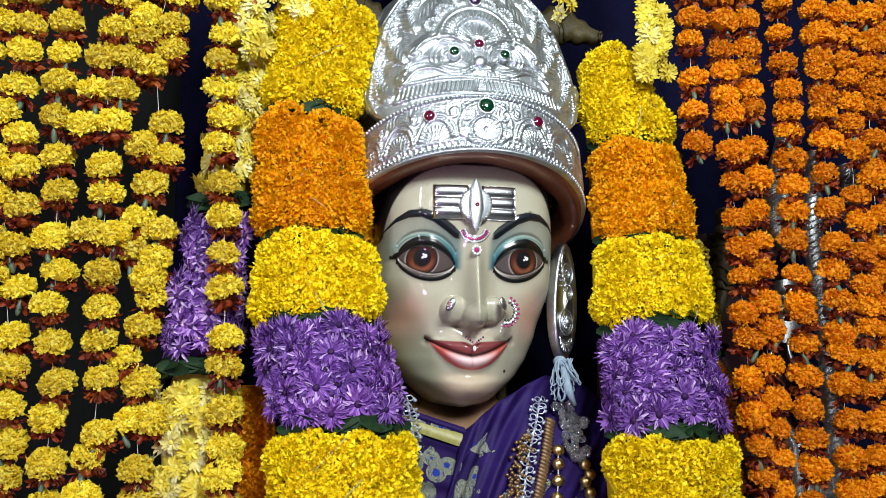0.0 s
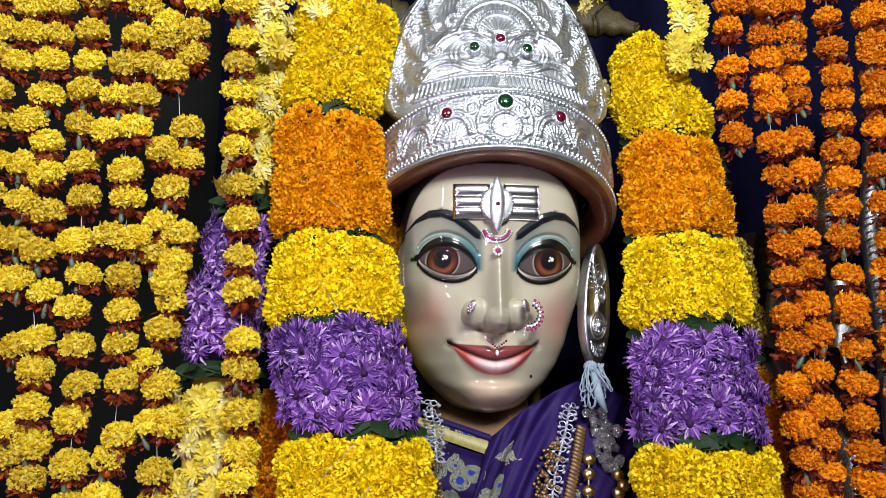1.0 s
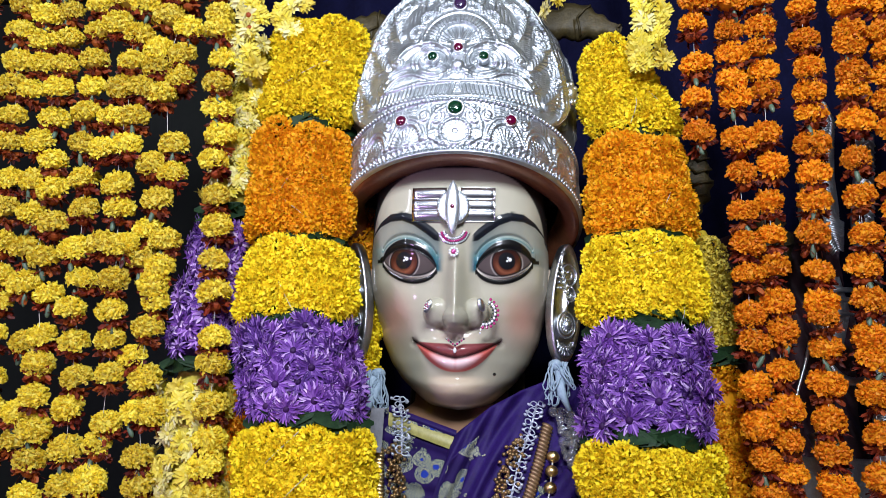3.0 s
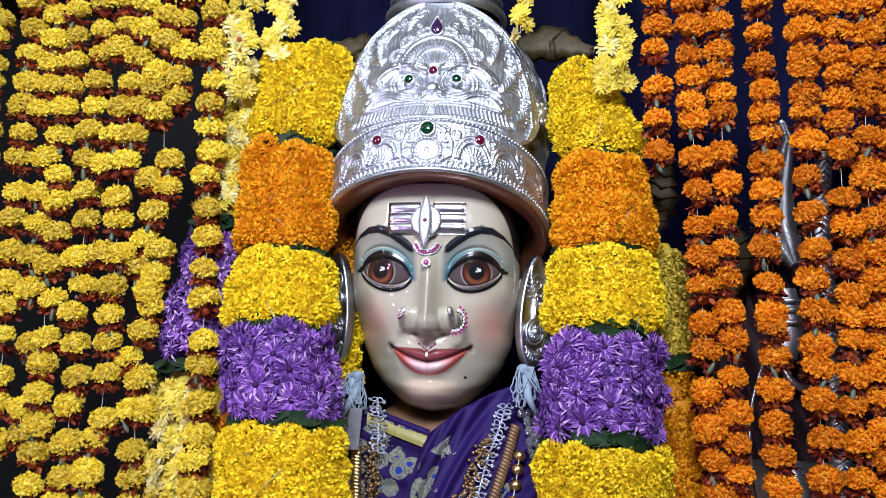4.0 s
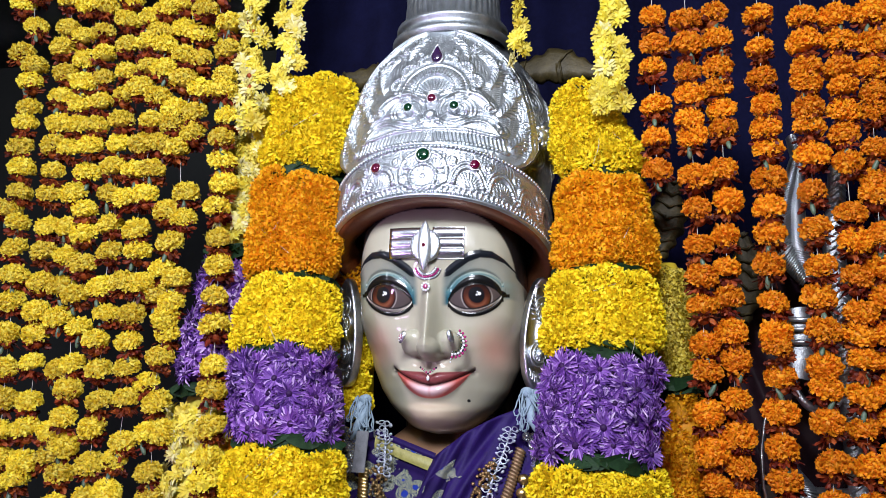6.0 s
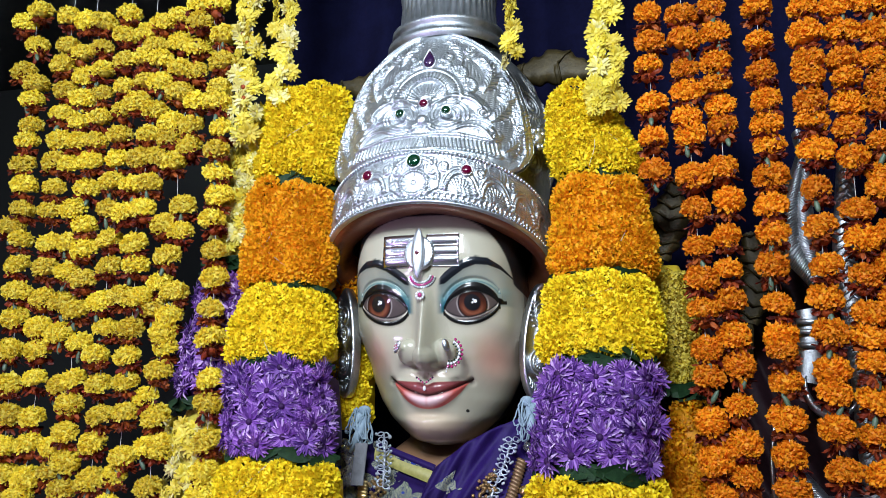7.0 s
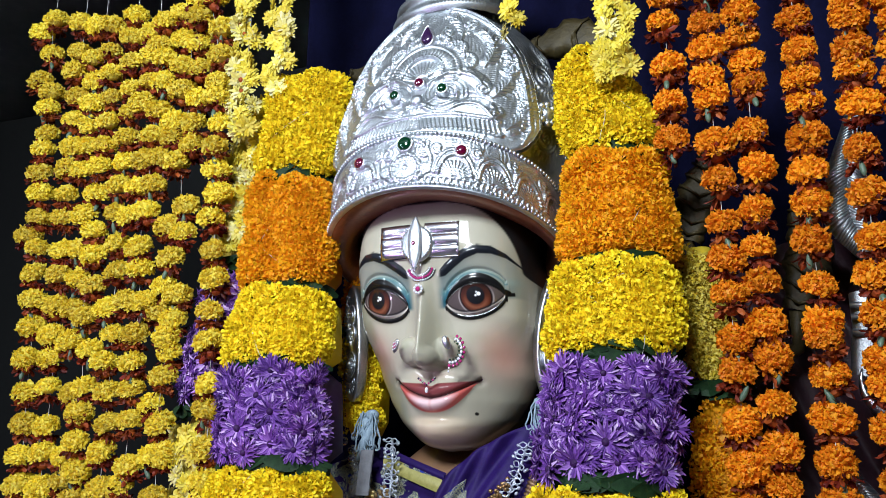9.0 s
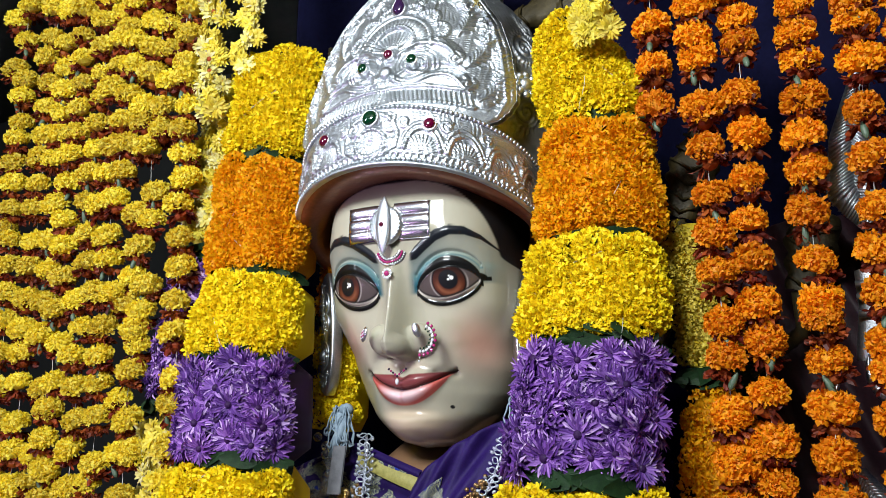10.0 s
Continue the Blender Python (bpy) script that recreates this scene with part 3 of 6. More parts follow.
def shield_forms():
    """Broad swellings of the mask: brows, cheeks, muzzle and the side plumes."""
    out = [bow((0.016, 1.950), (0.092, 1.938), 0.26, 30), bow((0.006, 1.903), (0.055, 1.906), 0.12, 24), bow((0.058, 1.900), (0.108, 1.888), 0.14, 24)]
    out += [bow((0.134, 1.865), (0.140, 1.95), -0.2, 30), bow((0.112, 1.93), (0.125, 2.0), -0.2, 26), bow((0.094, 1.985), (0.078, 2.045), -0.2, 24)]
    return out + [arc(0.0, 1.956, 0.046, 0.052, 0, 90, 30)]


def shield_hollows():
    """Pierced-looking hollows on either side of the muzzle."""
    return [bow((0.024, 1.906), (0.052, 1.918), 0.10, 20), bow((0.060, 1.918), (0.098, 1.909), 0.12, 20)]


def hatching(u0, u1, v0, v1, swirl, pitch=0.0062):
    """Short chased strokes side by side, turning together over the sheet."""
    rng = np.random.default_rng(77)
    out = []
    for u in np.arange(u0, u1, pitch):
        for h in np.arange(v0, v1, pitch * 0.62):
            x, z = u + rng.uniform(-0.15, 0.15) * pitch, h
            a = 1.9 * math.sin(swirl * x + 0.6 * math.sin(swirl * 0.9 * z)) + 1.6 * math.cos(swirl * 0.8 * z + 1.2 * x * swirl)
            c, s = 0.0045 * math.cos(a), 0.0045 * math.sin(a)
            out.append(bow((x - c, z - s), (x + c, z + s), 0.15, 5))
    return out


def dome_lines():
    side, rings = [], []
    for u, z, r in ((0.175, 1.885, 0.022), (0.215, 1.93, 0.024), (0.185, 1.99, 0.022), (0.255, 1.88, 0.022), (0.265, 1.97, 0.024), (0.225, 2.035, 0.018)):
        rings += [spiral(u, z, r, 1.8, 40 + 900 * u, 1), arc(u, z, r * 1.12, r * 1.12, 0, 360, 26)]
        side += fan(u, z, r * 1.15, r * 1.5, 0, 345, 22)
    return side, rings


def band_lines():
    """Embossing of the headband: along it in metres of arc (first) and up it in metres (second)."""
    thin, thick = [], []
    thick += [arc(0, 0.040, 0.036, 0.034, 0, 180), arc(0, 0.040, 0.036, 0.030, 180, 360), arc(0, 0.032, 0.021, 0.020, 0, 360, 26)]
    thin += fan(0, 0.032, 0.005, 0.019, -170, 180, 18)
    thick += [spiral(0.026, 0.055, 0.010, 1.5, 150, 1), spiral(0.029, 0.028, 0.008, 1.5, 150, -1)]
    thin += plume(bow((0.004, 0.062), (0.032, 0.066), 0.1, 10), 0.006, 6)
    for c, flip in ((0.072, 1), (0.126, 1), (0.180, 1), (0.234, 1)):
        thick += [arc(c - 0.004, 0.016, 0.028, 0.044, 10, 170), arc(c - 0.004, 0.016, 0.023, 0.037, 10, 170)]
        thin += fan(c - 0.004, 0.016, 0.006, 0.026, 20, 160, 13)
        thin += plume(bow((c + 0.022, 0.016), (c + 0.030, 0.068), -0.15, 12), 0.008, 9)
        thick.append(spiral(c - 0.028, 0.060, 0.008, 1.3, 300, -1))
    thin += [bow((s, 0.0115), (s + 0.006, 0.0165), 0.4, 4) for s in np.arange(0.003, 0.27, 0.0085)]
    return thin, thick


class Relief:
    """A beaten sheet: lines pressed into a fine raster of heights, both halves alike."""

    def __init__(self, u0, u1, v0, v1, cell=0.0005):
        self.u0, self.v0, self.cell = u0, v0, cell
        self.h = np.zeros((int((v1 - v0) / cell) + 2, int((u1 - u0) / cell) + 2))

    def press(self, lines, radius, high):
        reach = int(radius / self.cell) + 1
        sheet = np.zeros_like(self.h)
        for line in lines:
            p = np.asarray(line, float)
            t = np.concatenate([[0], np.cumsum(np.linalg.norm(np.diff(p, axis=0), axis=1))])
            along = np.linspace(0, t[-1], max(2, int(t[-1] / (radius * 0.35)) + 1))
            for a, b in zip(np.interp(along, t, p[:, 0]), np.interp(along, t, p[:, 1])):
                for s in (1, -1):
                    cu, cv = (s * a - self.u0) / self.cell, (b - self.v0) / self.cell
                    i0, j0 = int(round(cv)) - reach, int(round(cu)) - reach
                    i1, j1 = max(i0, 0), max(j0, 0)
                    i2, j2 = min(i0 + 2 * reach + 1, self.h.shape[0]), min(j0 + 2 * reach + 1, self.h.shape[1])
                    if i1 >= i2 or j1 >= j2:
                        continue
                    dv = (np.arange(i1, i2)[:, None] - cv) * self.cell / radius
                    du = (np.arange(j1, j2)[None, :] - cu) * self.cell / radius
                    window = sheet[i1:i2, j1:j2]
                    np.maximum(window, np.clip(1 - du * du - dv * dv, 0, 1) ** 0.8, out=window)
        self.h += high * sheet

    def height(self, u, v):
        x = np.clip((np.asarray(u) - self.u0) / self.cell, 0, self.h.shape[1] - 1.001)
        y = np.clip((np.asarray(v) - self.v0) / self.cell, 0, self.h.shape[0] - 1.001)
        i, j = y.astype(int), x.astype(int)
        a, b = y - i, x - j
        return (1 - a) * ((1 - b) * self.h[i, j] + b * self.h[i, j + 1]) + a * ((1 - b) * self.h[i + 1, j] + b * self.h[i + 1, j + 1])


def make_crown():
    crown = thing("crown", "tall embossed silver crown set with coloured glass stones", "crown", (0, 0.1, 1.74))
    inv = Matrix.Translation((0, -0.1, -1.74))

    def add(name, piece, mat, label="", parent=None):
        return part(name, moved(piece, inv), mat, parent or crown, label)

    # headband: beaten relief with thickness and a rolled rim
    th = np.linspace(-math.pi, math.pi, 160, endpoint=False)
    fine = np.linspace(-math.pi, math.pi, 1100, endpoint=False)
    stamp = Relief(-0.56, 0.56, 0.0, 0.085)
    thin, thick = band_lines()
    stamp.press(hatching(0.003, 0.5, 0.016, 0.074, 75), 0.0017, 0.0009)
    stamp.press(thin, 0.0021, 0.0018)
    stamp.press(thick, 0.0034, 0.0028)
    rows = []
    for v, off in [(0.0, 0.012), (0.0, 0.0)] + [(v, 0.0) for v in np.linspace(0.03, 0.97, 90)] + [(1.0, 0.0), (1.0, 0.03)]:
        x, y, z = crown_band(fine, v)
        u = np.clip(fine * 0.178, -0.555, 0.555)
        rise = stamp.height(u, np.full(len(u), 0.085 * v)) if off == 0 else 0.0
        rise = rise - off + 0.0035 * math.exp(-((v - 0.02) / 0.04) ** 2) + 0.003 * math.exp(-((v - 0.97) / 0.03) ** 2)
        rows.append(np.stack([x + np.sin(fine) * rise, y - np.cos(fine) * rise, z], -1))
    add("headband", (np.concatenate(rows), grid_faces(len(rows), len(fine), True)), CHASED)
    # lining under the rim
    rows = []
    for v, off in ((0.02, 0.004), (-0.03, 0.012), (-0.02, 0.035), (0.02, 0.062), (0.10, 0.095), (0.4, 0.14)):
        x, y, z = crown_band(th, v)
        inner = off * (0.22 + 0.78 * np.clip(np.cos(th), 0, 1) ** 1.5)
        rows.append(np.stack([x - np.sin(th) * inner, y + np.cos(th) * inner, z], -1))
    add("lining", (np.concatenate(rows), [f[::-1] for f in grid_faces(len(rows), 160, True)]), COPPER, "coppery inner lining of the crown")
    # dome behind the shield
    stamp = Relief(-0.36, 0.36, 1.80, 2.11)
    side, rings = dome_lines()
    stamp.press(hatching(0.15, 0.34, 1.85, 2.08, 55), 0.0019, 0.0007)
    stamp.press(side, 0.0018, 0.0012)
    stamp.press(rings, 0.0032, 0.0026)
    rows = []
    half = np.linspace(-math.pi, math.pi, 560, endpoint=False)
    for z in np.linspace(1.80, 2.105, 150):
        q = np.stack([half * 0.17, np.full(len(half), z)], -1)
        rise = stamp.height(np.clip(q[:, 0], -0.355, 0.355), q[:, 1]) * (np.abs(half) < 2.1)
        rows.append(on_dome(q) + np.stack([np.sin(half) * rise, -np.cos(half) * rise, 0 * rise], -1))
    add("dome", (np.concatenate(rows), grid_faces(len(rows), len(half), True)), CHASED)
    # ribbed drum on top, with rings
    rows = []
    for z, r in ((2.10, 0.1), (2.106, 0.107), (2.114, 0.107), (2.118, 0.094), (2.130, 0.094), (2.133, 0.100), (2.141, 0.100), (2.145, 0.086), (2.2, 0.083), (2.25, 0.09), (2.3, 0.098)):
        q = np.linspace(0, 2 * math.pi, 240, endpoint=False)
        rib = 0.004 * np.abs(np.sin(q * 22)) if z > 2.144 else 0.003 * np.abs(np.sin(q * 60))
        rows.append(np.stack([(r + rib) * np.cos(q), 0.13 + 0.9 * (r + rib) * np.sin(q), np.full(240, z)], -1))
    add("drum", (np.concatenate(rows), grid_faces(len(rows), 240, True) + [tuple(range(10 * 240, 11 * 240))]), CHASED)
    # shield: beaten relief
    n, m = 260, 330
    zs = np.linspace(1.83, 2.106, n)
    stamp = Relief(-0.18, 0.18, 1.82, 2.12)
    thin, thick = shield_lines()
    stamp.press(hatching(0.003, 0.16, 1.852, 2.09, 62), 0.0017, 0.0009)
    stamp.press(thin, 0.0018, 0.0022)
    stamp.press(thick, 0.0034, 0.0034)
    stamp.press(shield_forms(), 0.012, 0.0040)
    stamp.press(shield_hollows(), 0.0085, -0.0060)
    rows = []
    for z in zs:
        w = max(curve1(z, SHIELD_HALF), 0.0005)
        s = np.linspace(-1, 1, m)
        x = s * w
        y = shield_y(x, np.full(m, z)) - 0.003 * np.exp(-((np.abs(s) - 0.95) / 0.04) ** 2) - stamp.height(x, np.full(m, z))
        rows.append(np.stack([x, y, np.full(m, z)], -1))
    front = np.concatenate(rows)
    rim = front + np.array((0, 0.012, 0))
    v, f = join([(front, grid_faces(n, m)), (rim, [q[::-1] for q in grid_faces(n, m)])])
    k = n * m
    for i in range(n - 1):
        for j in (0, m - 1):
            f.append((i * m + j, (i + 1) * m + j, k + (i + 1) * m + j, k + i * m + j))
    add("shield", (v, f), CHASED)
    return crown, add


crown, add_to_crown = make_crown()


# ---------------------------------------------------------------- flowers
def marigold_form(seed, r=0.0186, h=0.0147, count=270, size=0.0060):
    rng = np.random.default_rng(seed)
    w = sphere_ways(count, -0.55, rng)
    shape = np.array((r * rng.uniform(0.92, 1.1), r * rng.uniform(0.9, 1.05), h))
    lean = unit(w * np.array((1, 1, 0)) + rng.normal(size=(count, 3)) * 0.4)
    way = unit(0.6 * w + lean * np.array((1, 1, 0.5)))
    root = w * shape * (0.84 + 0.04 * rng.normal(size=(count, 1)))
    pv = petal_cloud(root, way, r * 0.32 * rng.uniform(0.8, 1.25, count), size * rng.uniform(0.75, 1.3, count), rng, 0.34, 0.2, None, w)
    core = ball(*(shape * 0.86), 6, 10)
    return join([pv, core])


def skirt_form(seed, r=0.0160):
    rng = np.random.default_rng(seed)
    n = 40
    a = rng.uniform(0, 2 * math.pi, n)
    w = np.stack([np.cos(a), np.sin(a), rng.uniform(-1.0, 0.1, n)], 1)
    root = np.stack([np.cos(a) * 0.005, np.sin(a) * 0.005, np.full(n, -0.006)], 1)
    return join([petal_cloud(root, w, r * rng.uniform(0.6, 1.2, n), 0.0064, rng, 0.3, 0.1), moved(ball(0.010, 0.010, 0.007, 5, 8), pose(0, 0, -0.010))])


def calyx_form():
    v, f = ball(0.0038, 0.0038, 0.011, 6, 8)
    v = v.copy()
    v[:, 0] *= 1 - 18 * np.clip(v[:, 2], -0.02, 0.02)
    v[:, 1] *= 1 - 18 * np.clip(v[:, 2], -0.02, 0.02)
    return v, f


BLOOMS = {}
for tint, mat in (("yellow", PALE), ("orange", ORANGE)):
    BLOOMS[tint] = []
    for i in range(7):
        me = mesh_of("marigold", *marigold_form(10 * i + (3 if tint == "yellow" else 5)), smooth=False)
        me.materials.append(mat)
        BLOOMS[tint].append(me)
SKIRTS = []
for i in range(4):
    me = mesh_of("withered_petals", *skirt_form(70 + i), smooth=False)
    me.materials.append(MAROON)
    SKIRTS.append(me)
CALYX_MESH = mesh_of("calyx", *calyx_form())
CALYX_MESH.materials.append(CALYX)
dice = random.Random(5)


def strand(tint, y, places, end, label, top=2.6, group=""):
    """A hanging string of marigolds; places in millimetres across and up."""
    s = thing("marigold_strand", label, "flower garland", (places[0][0] / 1000, y, top), group)
    xs = [(p[1] / 1000, p[0] / 1000) for p in places]
    line = [(0, 0, 0)] + [(sum(x for z, x in xs[max(0, i - 2):i + 3]) / len(xs[max(0, i - 2):i + 3]) - s.location.x, 0.004, z - top) for i, (z, x) in enumerate(xs)]
    z = min(q[2] for q in line)
    if end:
        line.append((line[-1][0], 0.004, z - 0.01))
    line.sort(key=lambda q: -q[2])
    part("thread", tube(line, 0.0005, 5), THREAD, s, "white cotton thread")
    for x, zz in places:
        m = Matrix.Translation((x / 1000 - s.location.x, dice.uniform(-0.006, 0.006), zz / 1000 - top)) @ Euler((dice.uniform(0.15, 0.75), dice.uniform(-0.3, 0.3), dice.uniform(0, 6.28)), "ZYX").to_matrix().to_4x4()
        m = m @ Matrix.Scale(dice.uniform(0.92, 1.12), 4)
        bloom = part("marigold", dice.choice(BLOOMS[tint]), None, s, "", m)
        tilt = Euler((dice.uniform(-0.3, 0.5), dice.uniform(-0.4, 0.4), dice.uniform(0, 6.28))).to_matrix().to_4x4()
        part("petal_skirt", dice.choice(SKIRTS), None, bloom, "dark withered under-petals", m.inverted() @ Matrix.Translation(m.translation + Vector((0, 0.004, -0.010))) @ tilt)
        if dice.random() < 0.38:
            part("calyx", CALYX_MESH, None, bloom, "green calyx", m.inverted() @ Matrix.Translation(m.translation + Vector((dice.uniform(-0.006, 0.006), -0.004, -0.026))) @ tilt)
    return s


def lower(places, low, pitch):
    """Goes on downwards past the last place, at the strand's own pitch."""
    out = list(places)
    while out[-1][1] > low:
        x, z = out[-1]
        out.append((x + dice.randint(-7, 7), z - dice.randint(int(pitch * 0.85), int(pitch * 1.2))))
    return out


def yellow_strand(y, places):
    strand("yellow", y, lower(places, 1190, 44), True, "hanging string of yellow marigolds with dark withered under-petals", group="curtain of yellow marigold strings")


def orange_strand(y, places):
    short = len(places) < 8
    strand("orange", y, places if short else lower(places, 1190, 46), True, "short string of orange marigolds" if short else "hanging string of orange marigolds with brown under-petals", group="curtain of orange marigold strings")


yellow_strand(0.012, [(-795, 2228), (-824, 2201), (-782, 2148), (-807, 2097), (-779, 2070), (-781, 2038), (-778, 1987), (-774, 1953), (-782, 1909), (-768, 1866), (-767, 1821), (-787, 1790), (-761, 1764), (-758, 1716), (-749, 1667), (-752, 1622), (-748, 1564), (-746, 1506), (-740, 1453), (-731, 1401), (-729, 1355)])
yellow_strand(0.008, [(-719, 2201), (-712, 2139), (-715, 2099), (-707, 2049), (-708, 2001), (-705, 1950), (-711, 1910), (-696, 1855), (-700, 1815), (-694, 1754), (-695, 1708), (-693, 1654), (-690, 1602), (-687, 1565), (-686, 1515), (-683, 1451), (-678, 1407), (-678, 1352), (-685, 1325)])
yellow_strand(0.01, [(-676, 2186), (-639, 2179), (-679, 2120), (-635, 2125), (-669, 2075), (-630, 2082), (-663, 2026), (-630, 2036), (-666, 1987), (-625, 1988), (-662, 1945), (-626, 1942), (-678, 1902), (-629, 1902), (-635, 1854), (-653, 1815), (-624, 1782), (-656, 1753), (-624, 1741), (-651, 1700), (-616, 1685), (-655, 1646), (-622, 1631), (-647, 1592), (-612, 1577), (-642, 1506), (-614, 1515), (-610, 1473), (-610, 1427), (-637, 1403), (-608, 1381), (-636, 1363), (-610, 1337)])
yellow_strand(0.012, [(-593, 2197), (-594, 2151), (-584, 2096), (-583, 2046), (-580, 2001), (-581, 1952), (-581, 1906), (-583, 1862), (-583, 1811), (-579, 1758), (-572, 1709), (-575, 1645), (-563, 1600), (-571, 1555), (-564, 1506), (-554, 1455), (-562, 1412), (-559, 1353)])
yellow_strand(0.0, [(-538, 2145), (-507, 2160), (-517, 2114), (-538, 2094), (-502, 2086), (-533, 2049), (-497, 2039), (-540, 2006), (-506, 1989), (-514, 1944), (-526, 1900), (-492, 1900), (-534, 1851), (-498, 1852), (-543, 1800), (-504, 1805), (-513, 1743), (-508, 1706), (-524, 1651), (-496, 1650), (-506, 1598), (-502, 1551), (-503, 1510), (-497, 1460), (-496, 1391), (-508, 1362)])
yellow_strand(0.012, [(-478, 2174), (-476, 2126), (-439, 2113), (-467, 2069), (-438, 2064), (-464, 2022), (-432, 2005), (-476, 1967), (-439, 1961), (-476, 1940), (-440, 1923), (-465, 1892), (-440, 1813), (-470, 1779), (-435, 1764), (-454, 1722), (-469, 1677), (-440, 1660), (-475, 1632), (-443, 1622), (-449, 1594), (-446, 1568), (-454, 1529), (-474, 1487), (-452, 1456), (-459, 1407), (-435, 1408), (-450, 1345)])
yellow_strand(-0.012, [(-426, 2179), (-388, 2174), (-422, 2145), (-377, 2117), (-374, 2063), (-373, 2013), (-368, 1983), (-364, 1941), (-367, 1899), (-366, 1860), (-358, 1818), (-363, 1776), (-356, 1723), (-352, 1678), (-350, 1625), (-347, 1578), (-343, 1513), (-343, 1476), (-340, 1418), (-337, 1372), (-339, 1339)])
orange_strand(0.003, [(349, 2079), (351, 2026), (347, 1990), (351, 1926), (350, 1875), (349, 1821)])
orange_strand(-0.004, [(399, 2065), (400, 2021), (399, 1979), (400, 1939), (399, 1899), (402, 1872), (403, 1807), (404, 1757), (405, 1703), (406, 1655), (406, 1612), (408, 1558), (409, 1519), (409, 1460), (411, 1409), (415, 1364)])
orange_strand(0.003, [(443, 2077), (445, 2033), (444, 1984), (443, 1954), (448, 1918), (449, 1887), (444, 1820), (450, 1771), (444, 1719), (442, 1669), (442, 1625), (445, 1576), (449, 1535), (447, 1481), (448, 1431), (447, 1390), (449, 1347)])
orange_strand(0.003, [(508, 2070), (508, 2017), (507, 1964), (510, 1919), (508, 1882), (511, 1852), (510, 1806), (506, 1759), (506, 1722), (502, 1674), (505, 1619), (506, 1575), (505, 1554), (507, 1515), (506, 1465), (505, 1417), (506, 1375), (509, 1332)])
orange_strand(-0.001, [(571, 2061), (568, 2015), (571, 1977), (569, 1952), (568, 1909), (569, 1882), (571, 1838), (567, 1783), (567, 1726), (570, 1671), (566, 1627), (567, 1578), (565, 1530), (565, 1500), (563, 1453), (567, 1400), (565, 1345)])
orange_strand(0.0, [(616, 2060), (620, 2017), (618, 1974), (619, 1941), (618, 1904), (615, 1868), (617, 1824), (615, 1748), (618, 1706), (617, 1655), (617, 1603), (613, 1572), (616, 1538), (613, 1490), (611, 1447), (614, 1396), (614, 1347)])
orange_strand(0.004, [(665, 2061), (667, 2011), (663, 1970), (662, 1933), (662, 1905), (656, 1844), (654, 1801), (655, 1777), (654, 1716), (653, 1670), (655, 1625), (655, 1576), (655, 1538), (650, 1501), (650, 1459), (650, 1413), (651, 1375)])
orange_strand(0.004, [(702, 2074), (700, 2031), (698, 1974), (699, 1932), (694, 1895), (689, 1837), (690, 1792), (687, 1736), (688, 1697), (686, 1646), (684, 1601), (684, 1556), (685, 1516), (682, 1468), (683, 1429), (681, 1383)])


# ---------------------------------------------------------------- body garlands of packed flowers
ARCH = 0.016  # the bands stand higher in front than at their sides


def packed(path, s0, s1, spacing, rng, cover=2.3):
    """Places and outward directions of flower heads over a stretch of a garland. path(s) gives centre, half width, half depth."""
    out = []
    c0, w0, d0 = path(s0)
    c1, w1, d1 = path(s1)
    length = (Vector(c1) - Vector(c0)).length
    rows = max(2, round(length / spacing))
    for i in range(rows):
        s = s0 + (s1 - s0) * (0.09 + 0.82 * (i + 0.5) / rows)
        c, w, d = path(s)
        around = max(5, round(cover * (w + d) * 0.9 / spacing))
        for j in range(around):
            a = -cover / 2 * 1.15 + cover * 1.15 * (j + 0.5 + 0.5 * (i % 2) - 0.25) / around + rng.normal() * 0.04
            sx, cy = math.sin(a), math.cos(a)
            ex = math.copysign(abs(sx) ** 0.75, sx)
            ey = math.copysign(abs(cy) ** 0.55, cy)
            n = Vector((sx / w, -cy / d * 0.8, 0)).normalized()
            drop = (s1 - s0) * rng.normal() * 0.03
            out.append((Vector(path(s + drop)[0]) + Vector((w * ex, -d * ey, ARCH * (ey - 0.6))), n))
    return out


def filler(path, s0, s1):
    """The rounded core on which the flower heads sit."""
    rows = []
    q = np.linspace(0, 2 * math.pi, 28, endpoint=False)
    steps = np.linspace(s0, s1, 8)
    for k, s in enumerate(steps):
        c, w, d = path(s)
        e = 0.86 if 0 < k < 7 else 0.7
        sx, cy = np.sin(q), np.cos(q)
        rows.append(np.stack([c[0] + e * w * np.sign(sx) * np.abs(sx) ** 0.75, c[1] - e * d * np.sign(cy) * np.abs(cy) ** 0.6, np.full(28, c[2])], -1))
    f = grid_faces(8, 28, True) + [tuple(range(28))[::-1], tuple(range(7 * 28, 8 * 28))]
    return np.concatenate(rows), f


def ruffled(path, s0, s1, rng, head=0.0240, count=500, size=0.0047, spacing=0.038):
    pieces = [filler(path, s0, s1)]
    for c, n in packed(path, s0, s1, spacing, rng):
        k = count
        w = sphere_ways(k, 0.02, rng)
        r = head * rng.uniform(0.9, 1.3)
        q = np.array(n.to_track_quat("Z", "Y").to_matrix())
        shape = np.array((r, r, r * 0.85))
        lean = unit(w * np.array((1, 1, 0)) + rng.normal(size=(k, 3)) * 0.45)
        way = unit(0.62 * w + lean) @ q.T
        root = (w * shape * (0.86 + 0.04 * rng.normal(size=(k, 1)))) @ q.T + np.array(c) - np.array(n) * 0.006
        pieces.append(petal_cloud(root, way, r * 0.20 * rng.uniform(0.8, 1.25, k), size * rng.uniform(0.75, 1.3, k), rng, 0.34, 0.2, None, w @ q.T))
    return join(pieces)


